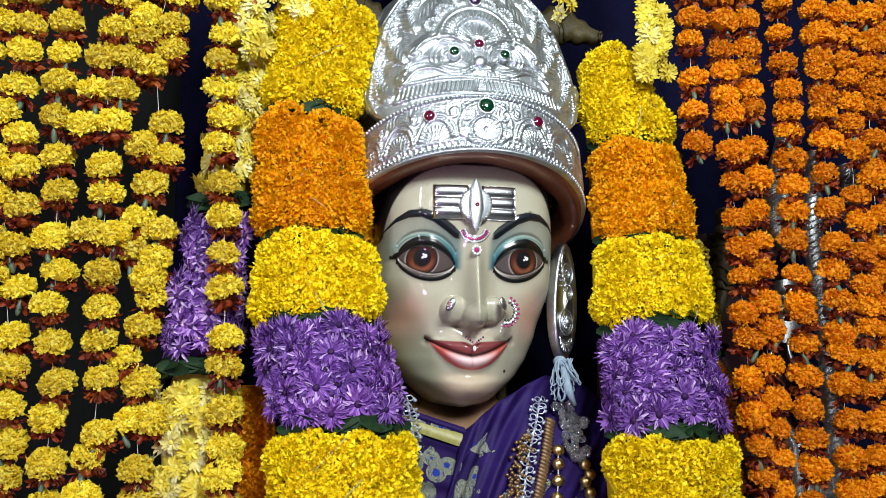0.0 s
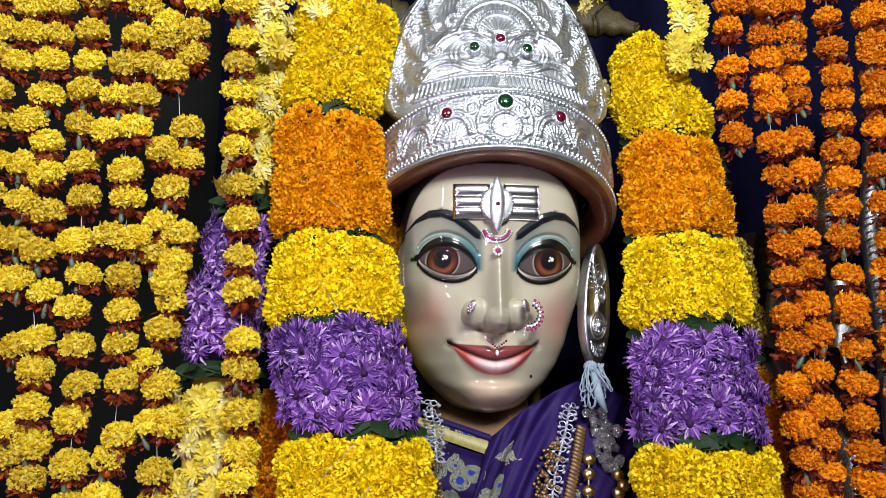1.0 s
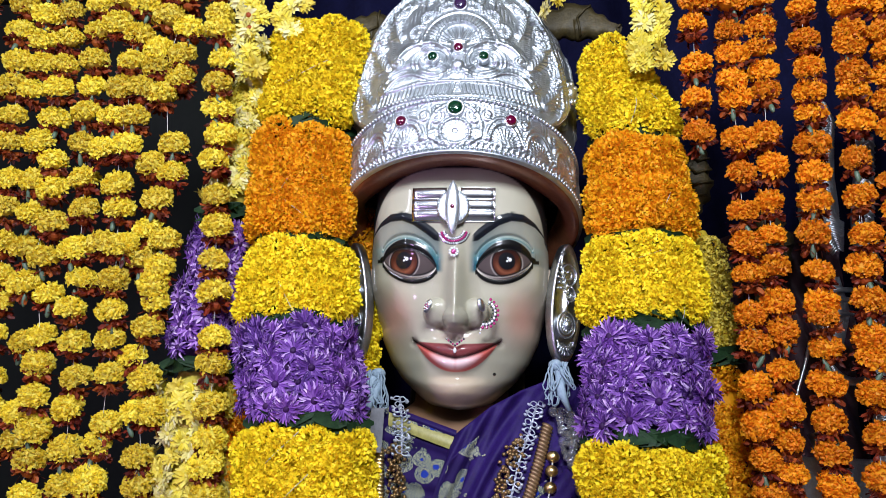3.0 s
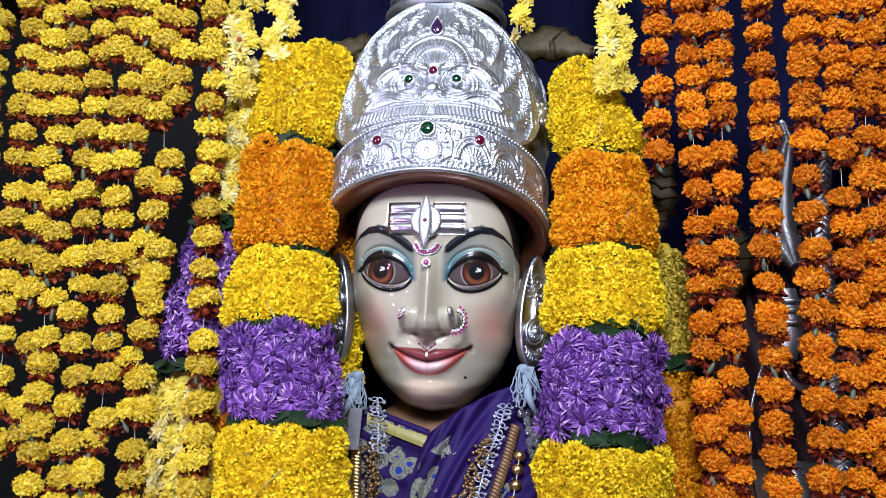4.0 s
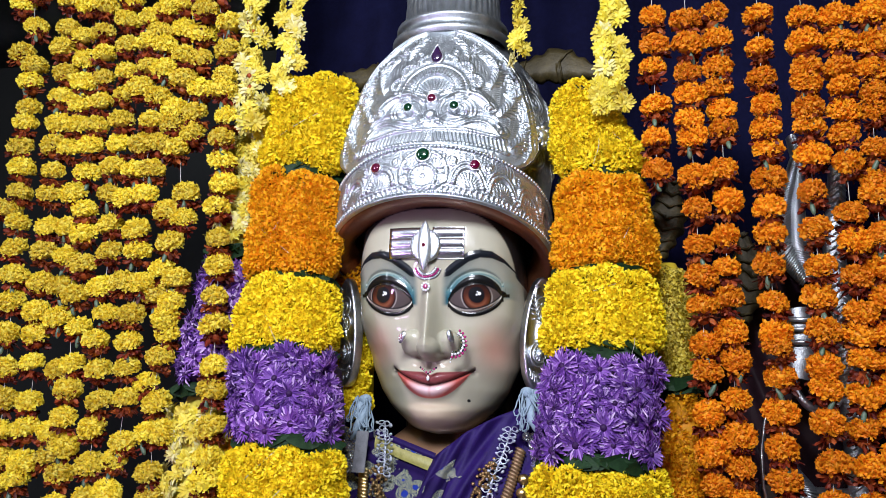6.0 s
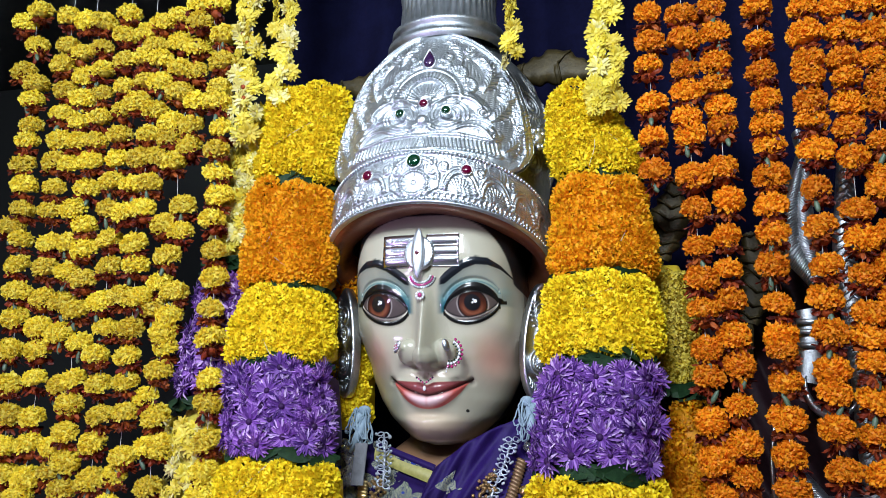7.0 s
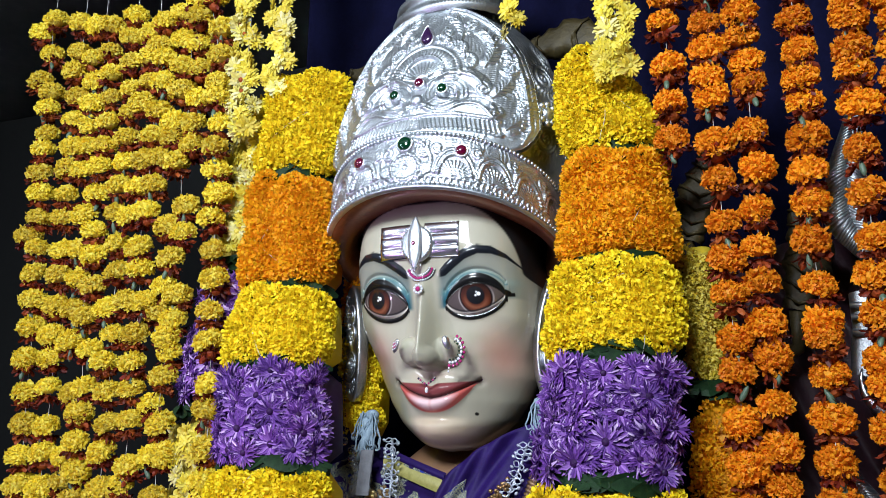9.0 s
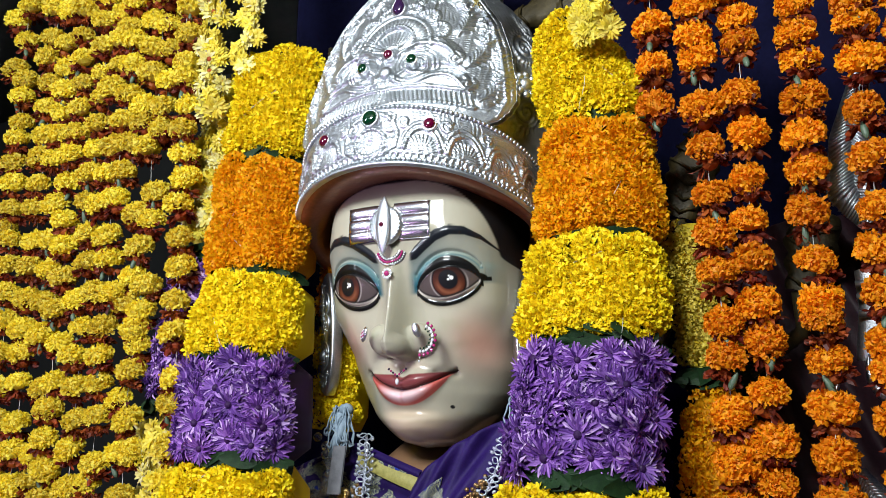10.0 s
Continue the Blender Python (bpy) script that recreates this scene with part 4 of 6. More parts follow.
def daisy_form(seed, r=0.03, rays=28, wide=1.0):
    """A chrysanthemum head: layered ray petals round a small heart."""
    rng = np.random.default_rng(seed)
    pieces = []
    for ring, (lift, reach) in enumerate(((-0.1, 1.0), (0.12, 0.92), (0.38, 0.76))):
        n = rays - 6 * ring
        a = np.linspace(0, 2 * math.pi, n, endpoint=False) + rng.uniform(-0.08, 0.08, n)
        way = np.stack([np.cos(a), np.sin(a), np.full(n, lift) + rng.normal(size=n) * 0.16], 1)
        root = np.stack([np.cos(a) * 0.13 * r, np.sin(a) * 0.13 * r, np.full(n, 0.001 * ring)], 1)
        pieces.append(ray_petals(root, unit(way), 0.76 * r * reach * rng.uniform(0.8, 1.15, n), 0.19 * r * wide * rng.uniform(0.85, 1.15, n)))
    return join(pieces)


def ray_petals(root, way, length, width):
    """Narrow channelled petals that lift in the middle and curl at the tip, each a little differently."""
    n = len(root)
    rng = np.random.default_rng(n)
    side = unit(np.cross(way, (0.0, 0.0, 1.0)))
    up = np.cross(side, way)
    L, W = np.asarray(length)[:, None], np.asarray(width)[:, None]
    curl = rng.normal(size=(n, 1)) * 0.14 * L
    sway = rng.normal(size=(n, 1)) * 0.10 * L
    v = np.stack([
        root - side * W * 0.25, root + side * W * 0.25,
        root + way * L * 0.55 + side * W * 0.5 + up * L * 0.08, root + way * L * 0.55 + up * L * 0.02, root + way * L * 0.55 - side * W * 0.5 + up * L * 0.08,
        root + way * L * 0.97 + side * (W * 0.16 + sway) + up * curl, root + way * L - side * (W * 0.16 - sway) + up * curl,
    ], 1).reshape(-1, 3)
    b = np.arange(n) * 7
    f = np.concatenate([np.stack(x, 1) for x in ((b, b + 1, b + 2, b + 3), (b, b + 3, b + 4, b), (b + 3, b + 2, b + 5, b + 6), (b + 3, b + 6, b + 4, b + 3))])
    return v, [tuple(dict.fromkeys(x)) for x in f.tolist()]


def daisy_meshes(name, mat, heart, seeds, r, rays=34, wide=1.0):
    out = []
    for seed in seeds:
        a = daisy_form(seed, r, rays, wide)
        b = moved(ball(r * 0.18, r * 0.18, r * 0.13, 5, 8), pose(0, 0, r * 0.1))
        v, f = join([a, b])
        me = mesh_of(name, v, f, smooth=False)
        me.materials.append(mat)
        me.materials.append(heart)
        k = len(a[1])
        me.polygons.foreach_set("material_index", [0] * k + [1] * (len(me.polygons) - k))
        out.append(me)
    return out


DAISIES = daisy_meshes("chrysanthemum", PURPLE, PURPLE_CORE, range(200, 205), 0.0255, 38, 0.8)
CREAMS = daisy_meshes("chrysanthemum", CREAM, LEMON, range(210, 214), 0.021, 20, 1.5)
LEMONS = daisy_meshes("chrysanthemum", LEMON, LEMON, range(220, 223), 0.02, 20, 1.5)


def daisies(path, s0, s1, parent, origin, meshes, rng, spacing=0.03, name="chrysanthemum"):
    # the purple core is coloured darker than its petals, as shade between the heads
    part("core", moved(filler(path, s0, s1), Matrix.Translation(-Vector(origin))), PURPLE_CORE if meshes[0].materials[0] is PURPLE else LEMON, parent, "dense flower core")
    for c, n in packed(path, s0, s1, spacing, rng):
        n = (n + Vector(rng.normal(size=3) * 0.22)).normalized()
        m = Matrix.Translation(c - Vector(origin) + n * rng.uniform(-0.006, 0.008)) @ n.to_track_quat("Z", "Y").to_matrix().to_4x4() @ pose(0, 0, 0, 0, 0, rng.uniform(0, 360)) @ Matrix.Scale(rng.uniform(0.85, 1.2), 4)
        part(name, meshes[int(rng.integers(len(meshes)))], None, parent, "", m)


def leaf_form(length, width, bend=0.3):
    rows = []
    for i in range(9):
        t = i / 8
        w = width * math.sin(math.pi * min(1, t * 0.93 + 0.05)) ** 0.8
        z = -bend * length * t * t
        rows += [(length * t, -w / 2, z + 0.12 * w), (length * t, 0, z), (length * t, w / 2, z + 0.12 * w)]
    v = np.array(rows)
    f = grid_faces(9, 3)
    return join([(v, f), (v - np.array((0, 0, 0.0006)), [q[::-1] for q in f])])


LEAVES = [mesh_of("leaf", *leaf_form(l, w, b)) for l, w, b in ((0.075, 0.026, 0.3), (0.06, 0.022, 0.1), (0.09, 0.02, 0.45))]
for me in LEAVES:
    me.materials.append(LEAF)


def rel_move(piece, origin):
    return moved(piece, Matrix.Translation(-Vector(origin)))


def leaf_band(path, s, parent, origin, rng, count=12):
    """Leaves laid across the garland where two flower sections meet."""
    c, w, d = path(s)
    w, d = w * 1.10, d * 1.10
    q = np.linspace(-1.5, 1.5, 40)
    ex, ey = np.sign(np.sin(q)) * np.abs(np.sin(q)) ** 0.75, np.abs(np.cos(q)) ** 0.55
    rows = [np.stack([c[0] + k * w * ex, c[1] - k * d * ey, c[2] + ARCH * (ey - 0.6) + h + 0.004 * np.sin(5 * q + h * 300)], -1) for k, h in ((0.8, 0.008), (0.98, 0.0065), (1.03, 0.002), (1.02, -0.003), (0.98, -0.007), (0.8, -0.009))]
    part("leaf_wrap", rel_move((np.concatenate(rows), grid_faces(6, 40)), origin), LEAF, parent, "dark leaf strip tied round the garland")
    for i in range(count):
        a = -1.25 + 2.5 * (i + 0.5) / count + rng.normal() * 0.05
        sx, cy = math.sin(a), math.cos(a)
        p = Vector(c) + Vector((w * 0.99 * math.copysign(abs(sx) ** 0.75, sx), -d * 0.99 * abs(cy) ** 0.55, ARCH * (abs(cy) ** 0.55 - 0.6) + rng.normal() * 0.004))
        n = Vector((sx / w, -cy / d, 0.5 / w * rng.normal() * 0.5)).normalized()
        along = Vector((cy, sx, rng.normal() * 0.12)) * (1 if rng.random() < 0.5 else -1)
        across = n.cross(along).normalized()
        along = across.cross(n)
        m = Matrix((along, across, n)).transposed().to_4x4()
        m.translation = p - Vector(origin) - along * 0.035 + n * 0.004
        part("leaf", LEAVES[int(rng.integers(3))], None, parent, "dark green leaf", m)


def make_path(stations):
    """stations: rows of s, x, y, z, half width, half depth."""
    def path(s):
        cols = list(zip(*stations))
        val = [float(np.interp(s, cols[0], cols[k])) for k in range(1, 6)]
        end = 1 - 0.16 * max(0.0, 1 - min(s % 1, 1 - s % 1) / 0.2) ** 2
        return (val[0], val[1] + 0.35 * val[4], val[2]), val[3] * end, 1.35 * val[4] * end
    return path


def body_garland(stations, kinds, seed, label):
    rng = np.random.default_rng(seed)
    path = make_path(stations)
    origin = path(stations[0][0])[0]
    g = thing("body_garland", label, "flower garland", origin, "thick garlands over the statue")
    for i, kind in enumerate(kinds):
        s0, s1 = i + 0.0, i + 1.0
        if kind == "purple":
            daisies(path, s0, s1, g, origin, DAISIES, rng, 0.030)
        else:
            mat = {"yellow": YELLOW, "amber": AMBER, "orange": ORANGE, "pale": PALE}[kind]
            name = {"yellow": "yellow_marigold_section", "amber": "orange_marigold_section", "orange": "orange_marigold_section", "pale": "pale_marigold_section"}[kind]
            part(name, moved(ruffled(path, s0, s1, rng), Matrix.Translation(-Vector(origin))), mat, g, "packed " + ("yellow" if kind in ("yellow", "pale") else "orange") + " marigold heads")["kind"] = "stuff"
        if i and kinds[i - 1] != kind:
            leaf_band(path, s0, g, origin, rng)
    for k in range(7):
        s0 = rng.uniform(0.2, 4.3)
        reach = rng.uniform(0.2, 0.5)
        a0, a1 = rng.uniform(-0.9, 0.9), rng.uniform(-0.9, 0.9)
        pts = []
        for t in np.linspace(0, 1, 7):
            c, w, d = path(s0 + reach * t)
            a = a0 + (a1 - a0) * t
            pts.append((c[0] + (w + 0.012) * math.sin(a) - origin[0], c[1] - (d + 0.016) * math.cos(a) ** 0.6 - origin[1], c[2] - origin[2]))
        part("tying_thread", tube(pts, 0.0004, 4), THREAD, g, "thin white tying thread")
    return g


body_garland([(0, -0.222, 0.055, 2.02, 0.054, 0.04), (0.15, -0.224, 0.055, 1.99, 0.064, 0.045), (1, -0.240, 0.055, 1.842, 0.068, 0.05), (2, -0.231, 0.03, 1.652, 0.068, 0.055), (3, -0.218, 0.0, 1.535, 0.078, 0.06), (4, -0.19, -0.045, 1.398, 0.084, 0.06), (5, -0.175, -0.06, 1.17, 0.086, 0.06)],
             ["yellow", "amber", "yellow", "purple", "yellow"], 31, "thick garland of yellow, orange and purple flowers in bands")
body_garland([(0, 0.236, 0.075, 1.985, 0.040, 0.04), (0.5, 0.248, 0.075, 1.90, 0.049, 0.045), (0.75, 0.264, 0.075, 1.865, 0.060, 0.05), (1, 0.266, 0.075, 1.825, 0.059, 0.05), (2, 0.268, 0.045, 1.66, 0.072, 0.055), (3, 0.265, 0.015, 1.538, 0.08, 0.06), (4, 0.257, -0.03, 1.386, 0.08, 0.06), (5, 0.26, -0.045, 1.17, 0.082, 0.06)],
             ["yellow", "amber", "yellow", "purple", "yellow"], 32, "thick garland of yellow, orange and purple flowers in bands")


# ---------------------------------------------------------------- the crown's embossing and stones
def on_band(q, lift=0.0):
    x, y, z = crown_band(q[:, 0] / 0.178, q[:, 1] / 0.085)
    th = q[:, 0] / 0.178
    return np.stack([x + np.sin(th) * (lift + 0.002), y - np.cos(th) * (lift + 0.002), z], -1)


for v, r in ((0.075, 0.0027), (0.80, 0.0030)):
    q = np.stack([np.arange(-0.38, 0.38, 0.0062), np.full(123, v)], -1)
    pts = on_band(np.stack([q[:, 0], np.full(len(q), 0.0815 if v > 0.5 else 0.0065)], -1), 0.001)
    tagged(add_to_crown("beading", join([moved(ball(r, r, r, 4, 6), Matrix.Translation(p)) for p in pts]), SILVER), kind="stuff")
for s in (-1, 1):
    q = Matrix.Translation((s * 0.172, 0.055, 1.905)) @ pose(0, 0, 0, 90, 0, s * 55)
    boss = [moved(ball(0.011, 0.011, 0.008, 6, 10), q)]
    for k in range(8):
        a = k * math.pi / 4
        boss.append(moved(ball(0.0062, 0.0062, 0.005, 4, 8), q @ Matrix.Translation((0.0145 * math.cos(a), 0.0145 * math.sin(a), 0))))
    add_to_crown("rosette", join(boss), SILVER)
add_to_crown("nose_boss", moved(ball(0.011, 0.008, 0.010, 8, 12), Matrix.Translation((0, -0.031, 1.915))), SILVER)


def stone(where, r, mat, label, drop=False):
    x, y, z = where
    ring = []
    face = pose(x, y, z, 84, 0, math.degrees(math.atan2(x, 0.3)))
    q = np.linspace(0, 2 * math.pi, 20, endpoint=False)

    def outline(k, h):
        px, py = k * r * np.cos(q), k * r * np.sin(q)
        if drop:
            py = py * 1.25 + np.where(np.sin(q) > 0, k * r * 0.9 * np.sin(q) ** 3, 0)
            px = px * np.where(np.sin(q) > 0, 1 - 0.55 * np.sin(q) ** 2, 1)
        return np.stack([px, py, np.full(20, h)], -1)

    rows = [outline(1.35, -0.010), outline(1.25, 0.0), outline(1.22, 0.006), outline(1.05, 0.0075), outline(0.95, 0.005)]
    collet = add_to_crown("collet", moved((np.concatenate(rows), grid_faces(5, 20, True)), face), SILVER_DULL, "silver setting")
    rows = [outline(0.98, 0.005), outline(0.9, 0.0085), outline(0.6, 0.0105), outline(0.05, 0.0108)]
    v, f = np.concatenate(rows), grid_faces(4, 20, True) + [tuple(range(60, 80))]
    add_to_crown("gemstone", moved((v, f), face), mat, label, collet)


stone((0, -0.066, 1.834), 0.0108, EMERALD, "round green glass stone")
for s in (-1, 1):
    stone((s * 0.0765, -0.050, 1.820), 0.0082, RUBY, "round red glass stone")
    stone((s * 0.037, -0.024, 1.930), 0.0075, EMERALD, "small green glass stone")
stone((0, -0.020, 1.946), 0.0072, RUBY, "small red glass stone")
stone((0, 0.008, 2.033), 0.0098, GARNET, "dark drop-shaped glass stone", True)


# ---------------------------------------------------------------- ornaments on the face
def rel(piece, at):
    return moved(piece, Matrix.Translation(-Vector(at)))


def make_tilak():
    at = (-0.004, -0.02, 1.70)
    t = thing("forehead_ornament", "polished silver forehead plate with three ridged bars and small stones", "ornament", at)
    for s in (-1, 1):
        xs, zs = np.linspace(0.010, 0.0605, 14), np.linspace(1.6865, 1.7365, 40)
        X, Z = np.meshgrid(xs, zs)
        k = (Z - zs[0]) / (zs[-1] - zs[0])
        ridge = 0.0032 * np.abs(np.sin(math.pi * k * 3)) ** 0.6
        edge = np.clip((0.0605 - X) / 0.004, 0, 1)
        px = -0.004 + s * X
        front = np.stack([px, head_y(px, Z) - 0.003 - ridge * (0.4 + 0.6 * edge), Z], -1).reshape(-1, 3)
        back = np.stack([px, head_y(px, Z) + 0.002, Z], -1).reshape(-1, 3)
        f = grid_faces(40, 14)
        if s < 0:
            f = [q[::-1] for q in f]
        v, g = join([(front, f), (back, [q[::-1] for q in f])])
        n = 40 * 14
        loop = list(range(14)) + [i * 14 + 13 for i in range(1, 40)] + [39 * 14 + j for j in range(12, -1, -1)] + [i * 14 for i in range(38, 0, -1)]
        for a, b in zip(loop, loop[1:] + loop[:1]):
            g.append((a, b, b + n, a + n))
        part("bar_plate", rel((v, g), at), CHROME, t, "three polished silver bars")
    disc = []
    q = np.linspace(0, 2 * math.pi, 32, endpoint=False)
    rows = [np.stack([-0.004 + k * 0.024 * np.cos(q), np.full(32, -0.0085 - h), 1.706 + k * 0.026 * np.sin(q)], -1) for k, h in ((1.0, 0.0), (1.0, 0.006), (0.9, 0.0075), (0.1, 0.009))]
    part("disc", rel((np.concatenate(rows), grid_faces(4, 32, True) + [tuple(range(96, 128))]), at), SILVER, t)
    ring = [moved(ball(0.0016, 0.0016, 0.0016, 4, 6), Matrix.Translation((-0.004 + 0.0215 * math.cos(a), -0.0165, 1.706 + 0.0235 * math.sin(a)))) for a in np.linspace(0, 2 * math.pi, 30, endpoint=False)]
    part("bead_ring", rel(join(ring), at), SILVER, t)
    # upright spindle
    zs = np.linspace(-1, 1, 24)
    rows = []
    for k in zs:
        w = 0.0105 * (1 - k * k) ** 0.8 + 0.0005
        a = np.linspace(0, 2 * math.pi, 16, endpoint=False)
        rows.append(np.stack([-0.0045 + w * np.cos(a), -0.018 - 0.6 * w * np.sin(a), np.full(16, 1.705 + 0.0395 * k)], -1))
    part("spindle", rel((np.concatenate(rows), grid_faces(24, 16, True)), at), SILVER, t)
    beads = []
    for s in (-1, 1):
        for k in np.linspace(-0.85, 0.85, 22):
            beads.append(moved(ball(0.0011, 0.0011, 0.0011, 4, 6), Matrix.Translation((-0.0045 + s * 0.0098 * (1 - k * k) ** 0.8, -0.0205, 1.705 + 0.0395 * k))))
    part("bead_edge", rel(join(beads), at), SILVER, t)
    part("red_stone", rel(moved(ball(0.0034, 0.0028, 0.0036, 6, 10), Matrix.Translation((-0.0045, -0.024, 1.7045))), at), RUBY, t, "small red stone")
    part("pearl_stone", rel(moved(ball(0.0022, 0.002, 0.004, 6, 10), Matrix.Translation((-0.0045, -0.0235, 1.697))), at), WHITE_GEM, t)


def make_bindi():
    at = (-0.003, -0.012, 1.655)
    b = thing("brow_ornament", "pink and white stone crescent with a flower drop between the brows", "ornament", at)
    for r, mat, n, size in ((0.0190, PINK, 15, 0.0019), (0.0152, WHITE_GEM, 13, 0.0016), (0.0222, WHITE_GEM, 19, 0.0012)):
        for a in np.radians(np.linspace(198, 342, n)):
            x, z = -0.003 + r * math.cos(a), 1.677 + r * 1.0 * math.sin(a)
            part("stone", rel(moved(ball(size, size, size, 4, 8), Matrix.Translation((x, float(head_y(x, z) - face_relief(np.array([x]), np.array([z]))[0]) - 0.0025, z))), at), mat, b)
    base = np.radians(np.linspace(196, 344, 20))
    rows = []
    for r in (0.013, 0.0238):
        bx, bz = -0.003 + r * np.cos(base), 1.677 + r * np.sin(base)
        rows.append(np.stack([bx, head_y(bx, bz) - face_relief(bx, bz) - 0.0012, bz], -1))
    part("crescent", rel((np.concatenate(rows), grid_faces(2, 20)), at), CHROME, b)
    y = -0.010
    part("pink_stone", rel(moved(ball(0.0036, 0.0026, 0.0036, 6, 10), Matrix.Translation((-0.0025, y, 1.6415))), at), PINK, b, "pink centre stone")
    for a in np.linspace(0, 2 * math.pi, 9, endpoint=False):
        part("petal_stone", rel(moved(ball(0.0021, 0.0018, 0.0021, 4, 8), Matrix.Translation((-0.0025 + 0.0058 * math.cos(a), y + 0.001, 1.6415 + 0.0058 * math.sin(a)))), at), WHITE_GEM, b)


def make_nose_jewels():
    at = (0.05, 0.0, 1.558)
    n = thing("nose_ring", "crescent nose ring of pink and clear stones", "jewellery", at)
    for r, mat, count, size in ((0.0185, PINK, 10, 0.0023), (0.0145, WHITE_GEM, 10, 0.0021), (0.0112, EMERALD, 8, 0.0014)):
        for a in np.radians(np.linspace(65, -100, count)):
            p = (0.043 + r * math.cos(a), 0.004 + 0.10 * r, 1.556 + 1.15 * r * math.sin(a))
            part("stone", rel(moved(ball(size, size, size, 4, 8), Matrix.Translation(p)), at), mat, n)
    a = np.radians(np.linspace(70, -105, 18))
    part("hoop", rel(tube(np.stack([0.043 + 0.0145 * np.cos(a), np.full(18, 0.0085), 1.556 + 0.0167 * np.sin(a)], -1), 0.0028, 6), at), CHROME, n)
    part("leaf_stud", rel(moved(ball(0.0058, 0.003, 0.010, 6, 10), Matrix.Translation((0.0375, 0.000, 1.5665)) @ pose(0, 0, 0, 0, -22, 30)), at), SILVER_DULL, n)
    for k in range(3):
        part("chain_drop", rel(moved(ball(0.0013, 0.0013, 0.0018, 4, 6), Matrix.Translation((0.038 - 0.001 * k, 0.012, 1.537 - 0.0045 * k))), at), WHITE_GEM, n)
    at = (-0.038, 0.004, 1.564)
    s = thing("nose_stud", "dark oval nose stud set with tiny stones", "jewellery", at)
    m = Matrix.Translation((-0.0385, 0.0, 1.564)) @ pose(0, 0, 0, 0, 32, -35)
    part("plate", rel(moved(ball(0.0062, 0.0028, 0.0105, 8, 12), m), at), SILVER_DULL, s)
    for k in range(-2, 3):
        for d in (-1, 0, 1):
            if abs(k) + abs(d) < 3:
                part("stone", rel(moved(ball(0.0012, 0.0012, 0.0012, 4, 6), m @ Matrix.Translation((d * 0.0027, -0.0026, k * 0.0032))), at), PINK if (k + d) % 2 else WHITE_GEM, s)
    at = (0, 0.02, 1.515)
    p = thing("nose_pendant", "small v-shaped bead pendant under the nose", "jewellery", at)
    for k in range(-4, 5):
        part("bead", rel(moved(ball(0.0017, 0.0017, 0.0017, 4, 8), Matrix.Translation((0.0031 * k, 0.022, 1.5105 + 0.0023 * abs(k)))), at), PINK if k % 2 else GARNET, p)
    part("pearl", rel(moved(ball(0.0026, 0.0024, 0.0042, 6, 10), Matrix.Translation((0, 0.022, 1.5035))), at), WHITE_GEM, p, "small pearl drop")


def make_earring(s):
    at = (s * 0.163, 0.115, 1.585)
    e = thing("earring", "large oval silver earring with raised scrolls", "jewellery", at, "pair of silver earrings")
    frame_m = pose(s * 0.163, 0.112, 1.585, 0, s * 4, s * 38)
    q = np.linspace(0, 2 * math.pi, 40, endpoint=False)

    def ring(k, y):
        w = 0.030 * (1 - 0.12 * np.sin(q))
        return np.stack([k * w * np.cos(q), np.full(40, y), k * 0.094 * np.sin(q)], -1)

    rows = [ring(0.9, 0.012), ring(1.0, 0.008), ring(1.0, -0.004), ring(0.94, -0.008), ring(0.86, -0.004), ring(0.5, -0.007), ring(0.05, -0.008)]
    v, f = np.concatenate(rows), [x[::-1] for x in grid_faces(7, 40, True)] + [tuple(range(240, 280)), tuple(range(40))]
    part("plate", rel(moved((v, f), frame_m), at), SILVER_DULL, e)
    lines = [spiral(0.0, 0.045, 0.020, 1.7, 260, 1), spiral(0.004, 0.012, 0.014, 1.5, 80, -1), arc(0, -0.035, 0.018, 0.020, 0, 360, 26), arc(0, -0.035, 0.012, 0.014, 0, 360, 22)] + fan(0, -0.035, 0.004, 0.011, 0, 330, 12) + plume(bow((-0.018, -0.06), (0.018, -0.062), -0.3, 12), 0.009, 8) + plume(bow((0.012, 0.0), (-0.012, 0.08), 0.15, 12), 0.009, 9)
    part("scrollwork", rel(moved(join([tube(np.stack([l[:, 0], np.full(len(l), -0.007), l[:, 1]], -1), 0.0016, 5) for l in lines]), frame_m), at), SILVER, e)
    part("boss", rel(moved(ball(0.007, 0.005, 0.007, 6, 10), frame_m @ Matrix.Translation((0, -0.009, -0.035))), at), SILVER, e)


CHROME = surface("polished_silver", (0.6, 0.62, 0.66), (0.76, 0.77, 0.8), 40, 0.24, 1.0, bump=0.15, distance=0.0006)
make_tilak()
make_bindi()
make_nose_jewels()
make_earring(-1)
make_earring(1)


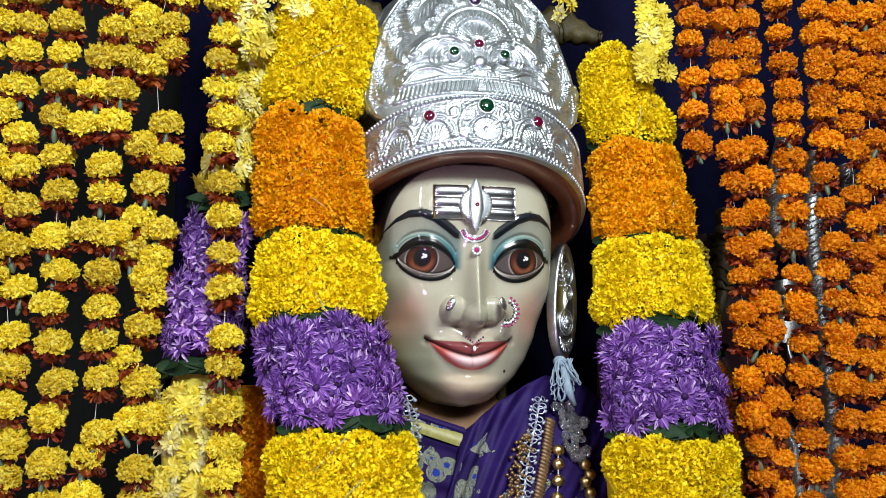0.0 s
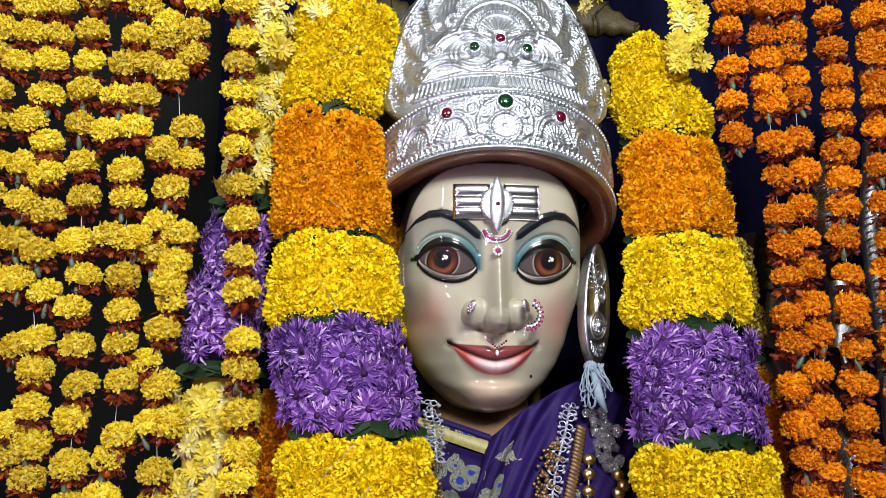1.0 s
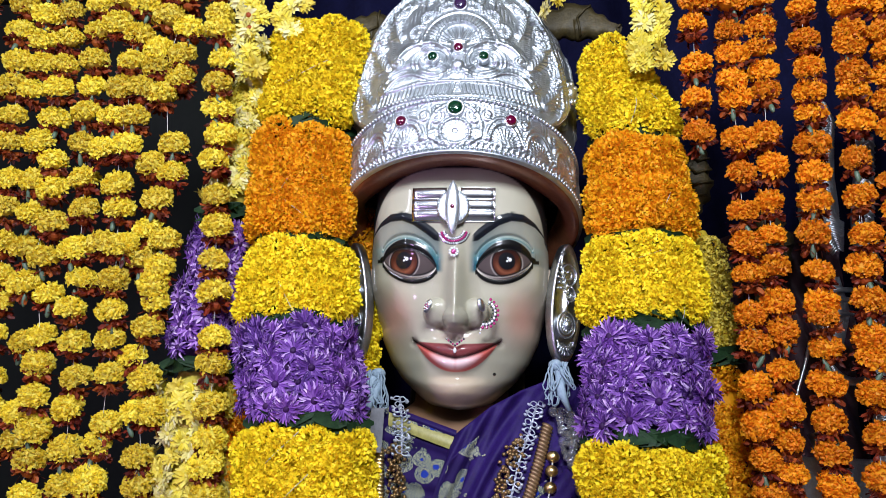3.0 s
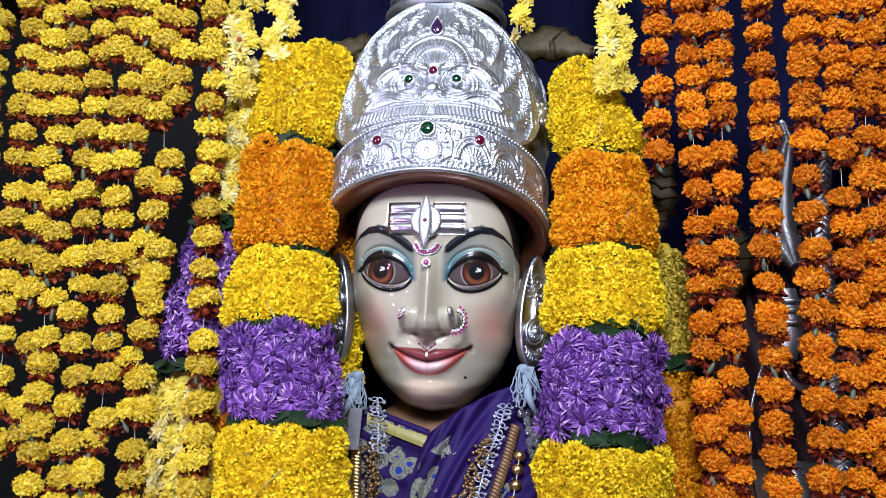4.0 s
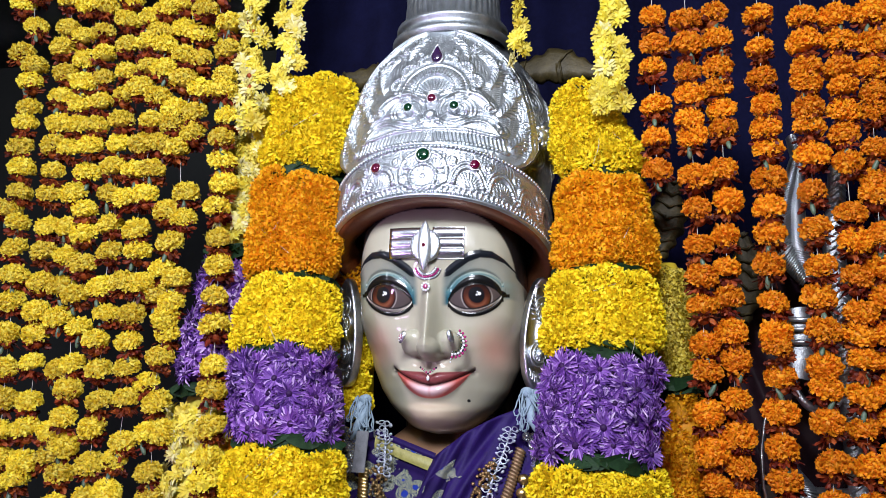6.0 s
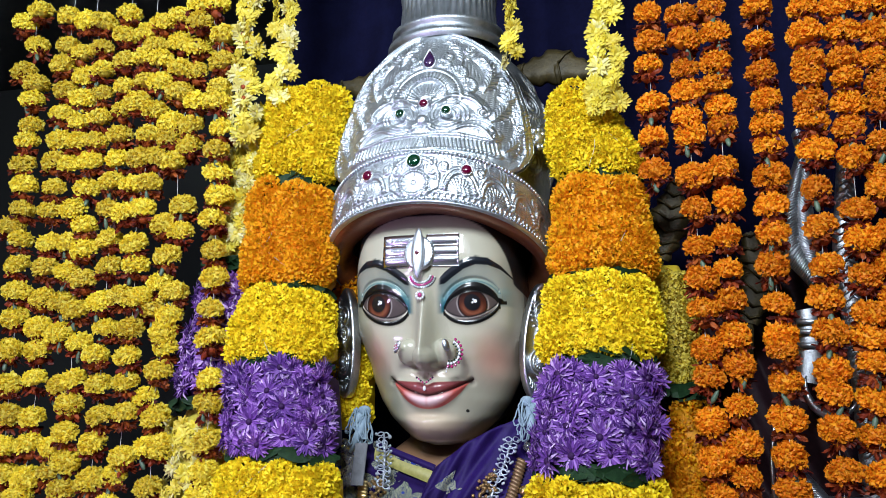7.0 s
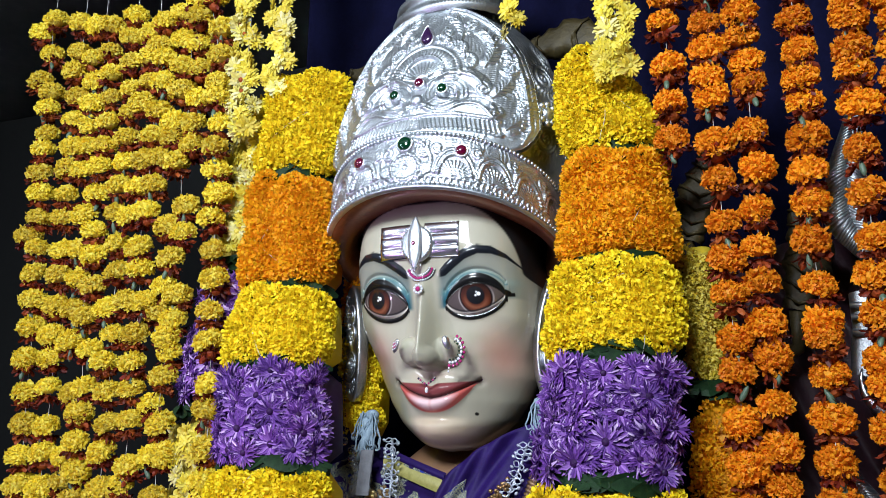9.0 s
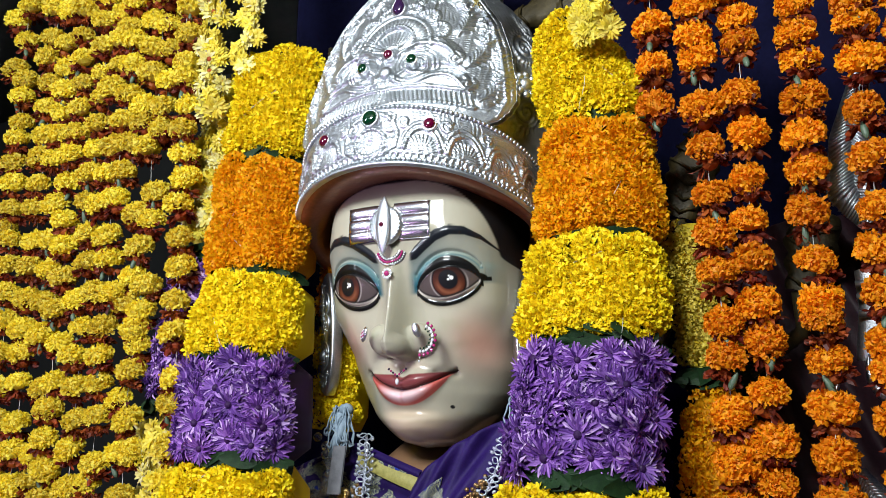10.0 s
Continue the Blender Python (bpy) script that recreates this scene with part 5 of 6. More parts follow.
# ---------------------------------------------------------------- dress and necklaces
def brocade():
    m, t, b = material("purple_brocade", 0.7, spec=0.15)
    at = t.nodes.new("ShaderNodeTexCoord")
    cell = node(t, "ShaderNodeTexVoronoi", Scale=34.0, Randomness=0.8)
    warp = node(t, "ShaderNodeTexNoise", Scale=30.0, Detail=3.0)
    wave = node(t, "ShaderNodeTexWave", Scale=150.0, Distortion=22.0, Detail=3.0)
    for n in (cell, warp, wave):
        t.links.new(at.outputs["Object"], n.inputs["Vector"])
    near = t.nodes.new("ShaderNodeMath")
    near.operation = "MULTIPLY_ADD"
    near.inputs[1].default_value = 0.5
    t.links.new(warp.outputs["Fac"], near.inputs[0])
    t.links.new(cell.outputs["Distance"], near.inputs[2])
    mask = t.nodes.new("ShaderNodeMath")
    mask.operation = "LESS_THAN"
    mask.inputs[1].default_value = 0.8
    t.links.new(near.outputs[0], mask.inputs[0])
    weave = ramp(t, wave.outputs["Fac"], [(0.35, (0.012, 0.02, 0.09)), (0.5, (0.17, 0.17, 0.09)), (0.8, (0.32, 0.33, 0.21))])
    ground = ramp(t, warp.outputs["Fac"], [(0.3, (0.008, 0.003, 0.04)), (0.7, (0.02, 0.007, 0.08))])
    spots = node(t, "ShaderNodeTexVoronoi", Scale=34.0, Randomness=0.8)
    t.links.new(at.outputs["Object"], spots.inputs["Vector"])
    heart = t.nodes.new("ShaderNodeMath")
    heart.operation = "LESS_THAN"
    heart.inputs[1].default_value = 0.2
    t.links.new(spots.outputs["Distance"], heart.inputs[0])
    dotted = t.nodes.new("ShaderNodeMix")
    dotted.data_type = "RGBA"
    dotted.inputs["B"].default_value = (0.012, 0.03, 0.26, 1)
    t.links.new(heart.outputs[0], dotted.inputs["Factor"])
    t.links.new(weave, dotted.inputs["A"])
    mix = t.nodes.new("ShaderNodeMix")
    mix.data_type = "RGBA"
    t.links.new(mask.outputs[0], mix.inputs["Factor"])
    t.links.new(ground, mix.inputs["A"])
    t.links.new(dotted.outputs["Result"], mix.inputs["B"])
    t.links.new(mix.outputs["Result"], b.inputs["Base Color"])
    fine = node(t, "ShaderNodeTexWave", Scale=420.0, Distortion=1.0)
    t.links.new(at.outputs["Object"], fine.inputs["Vector"])
    bp = node(t, "ShaderNodeBump", Strength=0.25, Distance=0.0005)
    t.links.new(fine.outputs["Fac"], bp.inputs["Height"])
    t.links.new(bp.outputs[0], b.inputs["Normal"])
    return m


BROCADE = brocade()
PLAIN_SILK = surface("purple_silk", (0.008, 0.002, 0.045), (0.02, 0.006, 0.09), 40, 0.65, bump=0.3, spec=0.2)
OLIVE = surface("olive_gold_border", (0.22, 0.2, 0.05), (0.4, 0.36, 0.12), 120, 0.45)
BRONZE = surface("bronze_beads", (0.16, 0.09, 0.035), (0.48, 0.32, 0.15), 160, 0.35, 0.9)
LEATHER = surface("brown_link", (0.09, 0.05, 0.025), (0.22, 0.13, 0.06), 90, 0.45, 0.5)
PALE_CORD = surface("pale_blue_cord", (0.13, 0.19, 0.26), (0.32, 0.4, 0.47), 120, 0.7)
LACE = surface("silver_lace", (0.25, 0.28, 0.36), (0.6, 0.63, 0.72), 140, 0.35, 0.6)
GREY_CLOTH = surface("grey_strap", (0.08, 0.08, 0.09), (0.17, 0.17, 0.19), 80, 0.7)


def dress_y(x, z):
    return 0.102 - 0.26 * (1.379 - z) + 0.9 * x ** 2


def make_dress():
    at = (0, 0.1, 1.2)
    d = thing("sari", "purple brocade silk dress draped round the statue's shoulders", "dress", at)

    def sheet(x0, x1, top, low, lift, fold, n=90, m=70, lean=0.0):
        xs = np.linspace(x0, x1, n)
        rows = []
        for k in np.linspace(0, 1, m):
            base = np.interp(xs, *low) if isinstance(low, tuple) else low
            z = base + (top(xs) - base) * k
            at_x = xs + lean * (z - top(xs))
            y = dress_y(at_x, z) - lift + fold(at_x, z)
            rows.append(np.stack([at_x, y, z], -1))
        front = np.concatenate(rows)
        f = grid_faces(m, n)
        v, g = join([(front, f), (front + np.array((0, 0.004, 0)), [q[::-1] for q in f])])
        k = n * m
        for i in range(n - 1):
            a = (m - 1) * n + i
            g.append((a, a + 1, k + a + 1, k + a))
        for i in range(m - 1):
            for j in (0, n - 1):
                a = i * n + j
                g.append((a, a + n, k + a + n, k + a))
        return rel((v, g), at)

    def left_top(x):
        return np.interp(x, [-0.32, -0.2, -0.12, -0.07, 0.0, 0.06, 0.3], [1.36, 1.40, 1.425, 1.408, 1.385, 1.37, 1.30])

    def right_top(x):
        return np.interp(x, [-0.03, 0.0, 0.05, 0.10, 0.14, 0.2, 0.32], [1.355, 1.385, 1.425, 1.452, 1.468, 1.455, 1.38])

    part("bodice", sheet(-0.32, 0.30, left_top, 0.9, 0.0, lambda x, z: 0.006 * np.sin(95 * (z - 0.15 * x) + 3 * np.sin(20 * x)) + 0.0025 * np.sin(230 * z + 40 * x)), BROCADE, d, "purple brocade bodice with woven gold motifs")
    def drape_fold(x, z):
        u = x * 0.85 + 0.5 * (1.4 - z)
        return 0.0065 * np.sin(120 * u + 2.2 * np.sin(15 * z + 9 * x)) + 0.003 * np.sin(290 * u + 3 * np.sin(22 * x))

    part("drape", sheet(-0.004, 0.32, right_top, 0.95, 0.010, drape_fold, 110, 80, 0.32), PLAIN_SILK, d, "plain purple silk shoulder drape in soft folds")
    part("drape_border", sheet(-0.008, 0.034, lambda x: right_top(x) - 0.03, 0.95, 0.0125, drape_fold, 24, 80, 0.32), BROCADE, d, "woven gold border of the drape")
    xs = np.linspace(-0.105, 0.0, 30)
    for lo, hi, mat, lift, name in ((-0.026, -0.006, OLIVE, 0.006, "border"), (-0.006, 0.004, PLAIN_SILK, 0.007, "edging")):
        rows = [np.stack([xs, dress_y(xs, left_top(xs) + o) - lift - 0.003 * math.sin(math.pi * k / 5), left_top(xs) + o], -1) for k, o in enumerate(np.linspace(lo, hi, 6))]
        v = np.concatenate(rows)
        f = grid_faces(6, 30)
        part(name, rel(join([(v, f), (v + np.array((0, 0.006, 0)), [q[::-1] for q in f])]), at), mat, d, "olive gold border strip" if name == "border" else "purple edge strip")


def string_of(points, n):
    p = np.asarray(points, float)
    t = np.concatenate([[0], np.cumsum(np.linalg.norm(np.diff(p, axis=0), axis=1))])
    s = np.linspace(0, t[-1], n)
    return np.stack([np.interp(s, t, p[:, k]) for k in range(3)], -1)


def on_dress(points, lift=0.016):
    return [(x, dress_y(x, z) - lift, z) for x, z in points]


def make_necklaces():
    rng = np.random.default_rng(9)
    # cord tassels at the shoulders
    for s, x, z in ((-1, -0.121, 1.475), (1, 0.147, 1.492)):
        y = 0.085 if s > 0 else 0.10
        t = thing("cord_knot", "knotted pale blue cord with loose loops", "cord", (x, y, z), "knotted cords at the shoulders")
        for k in range(16):
            a, w = rng.uniform(-0.022, 0.022), rng.uniform(0.003, 0.012)
            h = rng.uniform(0.03, 0.07)
            q = np.linspace(0, math.pi, 14)
            pts = np.stack([a * np.sin(q) + w * np.cos(q) + 0.004 * s, rng.uniform(-0.012, 0.006) - 0.006 * np.sin(q), -h * np.sin(q)], -1)
            part("loop", tube(pts + rng.normal(size=pts.shape) * 0.0012, 0.0012, 5), PALE_CORD, t)
        part("knot", join([moved(ball(0.011, 0.010, 0.009, 6, 10), pose(0, 0, -0.004)), moved(ball(0.008, 0.009, 0.010, 6, 10), pose(0.008 * s, -0.002, -0.016))]), PALE_CORD, t)
        part("tail", tube([(0.004, -0.004, -0.015), (0.008 * s, -0.01, -0.045), (0.02 * s, -0.006, -0.07)], 0.006, 8, [0.9, 1.2, 0.5]), PALE_CORD, t, "loose cloth end")

    def lace(points, n, label):
        pts = string_of(on_dress(points, 0.020), n)
        t = thing("lace_chain", label, "necklace", pts[0], "silver lace chains")
        part("cord", rel(tube(pts, 0.0018, 5), pts[0]), LACE, t)
        for i, p in enumerate(pts):
            for s in (-1, 1):
                a = np.linspace(0, 2 * math.pi, 13)
                loop = np.stack([s * (0.0055 + 0.0048 * np.cos(a) + 0.0008 * np.cos(3 * a)), -0.003 + 0.0015 * np.sin(a), 0.0040 * np.sin(a)], -1) @ np.array(pose(0, 0, 0, *rng.normal(size=3) * 22).to_3x3()).T + p
                part("link", rel(tube(loop, 0.0010, 5), pts[0]), LACE, t)
                part("stud", rel(moved(ball(0.0024, 0.002, 0.0032, 4, 6), Matrix.Translation((p[0] + s * rng.uniform(0.0095, 0.0125), p[1] - 0.004, p[2] + rng.normal() * 0.002)) @ pose(0, 0, 0, 0, s * 55, 0)), pts[0]), LACE, t)

    lace([(-0.088, 1.435), (-0.082, 1.40), (-0.080, 1.355)], 10, "silver lace chain of small open flowers")
    lace([(0.120, 1.430), (0.112, 1.40), (0.092, 1.345), (0.075, 1.27)], 18, "silver lace chain of small open flowers")

    def bunch(points, n, label):
        pts = string_of(on_dress(points, 0.022), n)
        t = thing("bead_bunch", label, "necklace", pts[0], "bronze bead strings")
        for p in pts:
            for k in range(3):
                q = p + rng.normal(size=3) * np.array((0.0065, 0.003, 0.003))
                part("bead", rel(moved(ball(0.0034, 0.003, 0.003, 4, 6), Matrix.Translation(q)), pts[0]), BRONZE, t)

    bunch([(-0.092, 1.365), (-0.086, 1.32), (-0.074, 1.20)], 60, "thick string of small bronze beads")
    bunch([(0.090, 1.378), (0.075, 1.33), (0.045, 1.24)], 52, "thick string of small bronze beads")

    def links(points, n, mat, label, name, w, h):
        pts = string_of(on_dress(points, 0.018), n)
        t = thing(name, label, "necklace", pts[0])
        d = np.gradient(pts, axis=0)
        for p, v in zip(pts, d):
            a = math.degrees(math.atan2(v[0], -v[2]))
            form = ball(w, 0.0035, h, 4, 8)
            part("link", rel(moved(form, Matrix.Translation(p) @ pose(0, 0, 0, 0, -a + 14, 0)), pts[0]), mat, t)

    links([(-0.116, 1.36), (-0.112, 1.31), (-0.100, 1.19)], 34, GOLD, "flat gold rope chain over the dress", "gold_chain", 0.010, 0.0042)
    links([(0.136, 1.398), (0.122, 1.345), (0.088, 1.24)], 32, LEATHER, "flat brown link chain over the dress", "link_chain", 0.010, 0.0042)
    t = thing("grey_strap", "plain grey cloth strap hanging beside the lace", "strap", (-0.117, 0.08, 1.42))
    xs = np.linspace(-0.010, 0.010, 6)
    rows = [np.stack([xs - 0.0001 * k, np.full(6, -0.003 - 0.0006 * k) + 8 * xs ** 2, np.full(6, -0.004 * k)], -1) for k in range(17)]
    f = grid_faces(17, 6)
    v = np.concatenate(rows)
    part("band", join([(v, f), (v + np.array((0, 0.003, 0)), [q[::-1] for q in f])]), GREY_CLOTH, t)
    # gold balls and clear beads
    pts = on_dress([(0.143, 1.355), (0.1405, 1.335), (0.138, 1.312), (0.133, 1.288), (0.128, 1.264), (0.123, 1.24)], 0.022)
    t = thing("gold_bead_string", "string of round gold beads", "necklace", pts[0])
    for p in pts:
        part("bead", rel(moved(ball(0.0098, 0.0085, 0.0088, 8, 12), Matrix.Translation(p)), pts[0]), GOLD, t)
    part("cord", rel(tube(pts, 0.0012, 5), pts[0]), THREAD, t)
    for base, n, label in ((((0.160, 1.422), (0.172, 1.39), (0.178, 1.345)), 40, "bunch of clear glass beads at the shoulder"), (((-0.145, 1.43), (-0.143, 1.39), (-0.135, 1.35)), 22, "bunch of clear glass beads at the shoulder")):
        pts = string_of(on_dress(base, 0.024), n)
        t = thing("glass_bead_bunch", label, "necklace", pts[0], "clear bead bunches")
        for p in pts:
            r = rng.uniform(0.005, 0.0088)
            q = p + rng.normal(size=3) * np.array((0.010, 0.004, 0.003))
            part("bead", rel(moved(ball(r, r, r, 8, 12), Matrix.Translation(q)), pts[0]), CRYSTAL, t)
    pts = on_dress([(0.186, 1.333), (0.193, 1.318), (0.184, 1.308), (0.19, 1.292)], 0.024)
    t = thing("gold_bead_cluster", "cluster of round gold beads below the glass beads", "necklace", pts[0])
    for p in pts:
        part("bead", rel(moved(ball(0.0095, 0.009, 0.009, 8, 12), Matrix.Translation(p)), pts[0]), GOLD, t)


make_dress()
make_necklaces()


# ---------------------------------------------------------------- garlands behind, pale strings, silver and brass
def back_garland(stations, kinds, seed, label):
    rng = np.random.default_rng(seed)
    path = make_path(stations)
    origin = path(0)[0]
    g = thing("back_garland", label, "flower garland", origin, "garlands behind the strings")
    for i, kind in enumerate(kinds):
        if kind in ("purple", "cream", "lemon"):
            daisies(path, i, i + 1, g, origin, {"purple": SMALL_DAISIES, "cream": CREAMS + LEMONS + LEMONS, "lemon": LEMONS}[kind], rng, 0.027)
        else:
            mat = {"yellow": YELLOW, "amber": AMBER, "orange": ORANGE, "pale": LEMON}[kind]
            part(kind + "_marigold_section", rel(ruffled(path, i, i + 1, rng, 0.018, 130), origin), mat, g, "packed " + kind + " marigold heads")["kind"] = "stuff"
        if i:
            leaf_band(path, i, g, origin, rng, 9)
    return g


SMALL_DAISIES = daisy_meshes("chrysanthemum", PURPLE, PURPLE_CORE, range(230, 233), 0.021, 22)
back_garland([(0, -0.325, 0.06, 2.0, 0.03, 0.03), (1, -0.362, 0.06, 1.705, 0.036, 0.035), (2, -0.385, 0.055, 1.472, 0.052, 0.04), (3, -0.375, 0.055, 1.17, 0.055, 0.045)], ["cream", "purple", "cream"], 41, "garland of cream and purple chrysanthemums behind the marigold strings")
back_garland([(0, -0.312, 0.075, 1.452, 0.024, 0.03), (1, -0.300, 0.07, 1.17, 0.026, 0.03)], ["orange"], 42, "narrow orange marigold garland hanging behind")
back_garland([(0, 0.368, 0.12, 1.70, 0.028, 0.035), (1, 0.385, 0.115, 1.500, 0.034, 0.04), (2, 0.392, 0.10, 1.17, 0.044, 0.045)], ["pale", "amber"], 43, "pale yellow and orange marigold garland behind the strings")
back_garland([(0, -0.165, 0.17, 1.74, 0.03, 0.03), (1, -0.165, 0.16, 1.60, 0.032, 0.035), (2, -0.16, 0.15, 1.44, 0.034, 0.035)], ["amber", "yellow"], 44, "orange and yellow garland close beside the statue's cheek")


def pale_string(x, y, low, width, meshes, seed, label, top=2.6):
    rng = np.random.default_rng(seed)
    s = thing("chrysanthemum_string", label, "flower garland", (x, y, top), "pale chrysanthemum strings")
    part("thread", tube([(0, 0, 0), (0, 0, (low - top) / 2), (0, 0, low - top + 0.01)], 0.0008, 5), THREAD, s, "white cotton thread")
    z = low
    while z < top - 0.02:
        for k in range(max(1, round(width / 0.024))):
            a = rng.uniform(-1.2, 1.2)
            n = Vector((math.sin(a), -math.cos(a), rng.uniform(-0.55, 0.25))).normalized()
            m = Matrix.Translation((rng.uniform(-0.5, 0.5) * max(0.0, width - 0.024) + 0.006 * math.sin(a), -0.010 * math.cos(a), z - top + rng.uniform(-0.006, 0.006))) @ n.to_track_quat("Z", "Y").to_matrix().to_4x4() @ Matrix.Scale(rng.uniform(0.85, 1.15), 4)
            part("chrysanthemum", meshes[int(rng.integers(len(meshes)))], None, s, "", m)
        z += 0.021


PALES = CREAMS[:2] + LEMONS + LEMONS
DARK_HEART = daisy_meshes("chrysanthemum", CREAM, MAROON, range(240, 242), 0.022, 20, 1.5)
pale_string(-0.325, 0.0, 1.93, 0.064, CREAMS[:1] + LEMONS + DARK_HEART, 51, "string of cream chrysanthemums with dark hearts")
pale_string(-0.262, 0.004, 1.995, 0.06, PALES, 52, "string of cream and lemon chrysanthemums")
pale_string(0.136, -0.008, 2.006, 0.036, PALES, 53, "short string of cream and lemon chrysanthemums over the crown")
pale_string(0.284, 0.0, 1.925, 0.062, PALES, 54, "thick string of cream and lemon chrysanthemums")


FRAME_SILVER = surface("worn_silver_sheet", (0.28, 0.29, 0.31), (0.6, 0.62, 0.66), 50, 0.48, 1.0, bump=0.5)


def make_silver_frame():
    at = (0.57, 0.14, 1.3)
    g = thing("silver_frame", "embossed silver scroll frame standing behind the orange strings", "shrine frame", at)

    def ribbon(points, widths, depth, mat, name, barbs=True):
        p = string_of([(x, 0.0, z) for x, z in points], 60)
        w = np.interp(np.linspace(0, 1, 60), np.linspace(0, 1, len(widths)), widths)
        d = np.gradient(p, axis=0)
        d /= np.linalg.norm(d, axis=1)[:, None]
        side = np.stack([-d[:, 2], np.zeros(60), d[:, 0]], -1)
        rows = []
        for k, y in ((-1, 0.01), (-1, -0.002), (-0.6, -0.007), (0, -0.010), (0.6, -0.007), (1, -0.002), (1, 0.01)):
            rows.append(p + side * (w[:, None] * k) + np.array((0, 0.125 + y * depth, 0)))
        v = np.concatenate(rows)
        part(name, rel((v, grid_faces(7, 60)), at), mat, g)
        if barbs:
            lines = []
            for i in range(1, 59):
                for s in (-1, 1):
                    a = p[i] + np.array((0, 0.113, 0))
                    b = a + (side[i] * s + d[i] * 0.7) * w[i] * 0.95 + np.array((0, 0.006, 0))
                    lines.append(tube([a, (a + b) / 2 + np.array((0, -0.002, 0)), b], 0.0016, 5))
            tagged(part("herringbone_relief", rel(join(lines), at), SILVER, g, "raised herringbone ridges"), kind="stuff")

    ribbon([(0.572, 1.915), (0.582, 1.88), (0.562, 1.79), (0.560, 1.73), (0.580, 1.67)], [0.006, 0.014, 0.024, 0.030, 0.008], 1.0, FRAME_SILVER, "scroll_leaf")
    ribbon([(0.566, 1.63), (0.572, 1.58), (0.560, 1.52)], [0.016, 0.022, 0.018], 1.0, FRAME_SILVER, "post", False)
    ribbon([(0.64, 1.86), (0.625, 1.72), (0.632, 1.55), (0.634, 1.40), (0.645, 1.2)], [0.012, 0.016, 0.014, 0.016, 0.016], 1.0, FRAME_SILVER, "rope_band")
    ribbon([(0.70, 1.84), (0.705, 1.70), (0.70, 1.5)], [0.01, 0.014, 0.012], 1.0, FRAME_SILVER, "rope_band")
    ribbon([(0.53, 1.40), (0.555, 1.355), (0.565, 1.30), (0.56, 1.2)], [0.008, 0.022, 0.03, 0.034], 1.0, FRAME_SILVER, "scroll_leaf")
    a = np.radians(np.linspace(160, 330, 20))
    part("crescent", rel(tube(np.stack([0.588 + 0.036 * np.cos(a), np.full(20, 0.115), 1.515 + 0.042 * np.sin(a)], -1), 0.007, 8, np.sin(np.linspace(0.15, 3.0, 20))), at), SILVER_DULL, g)
    part("hoop", rel(tube(string_of([(0.528, 0.115, 1.53), (0.520, 0.115, 1.50), (0.505, 0.115, 1.455), (0.498, 0.115, 1.41), (0.498, 0.115, 1.36), (0.508, 0.115, 1.30)], 24), 0.0028, 6), at), SILVER_DULL, g, "thin curved silver rod")
    part("knob", rel(moved(ball(0.012, 0.012, 0.013, 8, 12), Matrix.Translation((0.632, 0.108, 1.578))), at), FRAME_SILVER, g)
    part("foot_post", rel(block((0.50, 0.13, 0.86), (0.66, 0.16, 1.36)), at), SILVER_DULL, g)
    for z in (1.61, 1.595, 1.575):
        part("moulding", rel(tube([(0.548, 0.112, z), (0.57, 0.109, z), (0.594, 0.112, z)], 0.004, 6), at), SILVER, g)


def brass_leaf(points, widths, y, label, veins=7):
    at = (points[0][0], y, points[0][1])
    g = thing("brass_leaf", label, "shrine ornament", at, "brass leaves of the shrine frame")
    p = string_of([(x, y, z) for x, z in points], 40)
    w = np.interp(np.linspace(0, 1, 40), np.linspace(0, 1, len(widths)), widths)
    d = np.gradient(p, axis=0)
    d /= np.linalg.norm(d, axis=1)[:, None] + 1e-9
    side = np.stack([-d[:, 2], np.zeros(40), d[:, 0]], -1)
    rows = [p + side * (w * k * (1 + 0.12 * np.sin(np.arange(40) * 0.9)))[:, None] + np.array((0, yy, 0)) for k, yy in ((-1, 0.012), (-1, 0.0), (-0.5, -0.012), (0, -0.006), (0.5, -0.012), (1, 0.0), (1, 0.012))]
    part("plate", rel((np.concatenate(rows), grid_faces(7, 40)), at), BRASS, g)
    for i in np.linspace(2, 37, veins).astype(int):
        for s in (-1, 1):
            a = p[i] + np.array((0, -0.010, 0))
            b = a + (side[i] * s + d[i] * 0.5) * w[i] * 0.9 + np.array((0, 0.004, 0))
            part("rib", rel(tube([a, (a + b) / 2 + np.array((0, -0.006, 0)), b], 0.0022, 5), at), BRASS, g)
    part("stem", rel(tube([p[0], p[0] + np.array((0, 0.02, -0.05)), (p[0][0] * 0.8, 0.26, 1.5), (p[0][0] * 0.8, 0.28, 0.9)], 0.010, 8), at), BRASS, g)


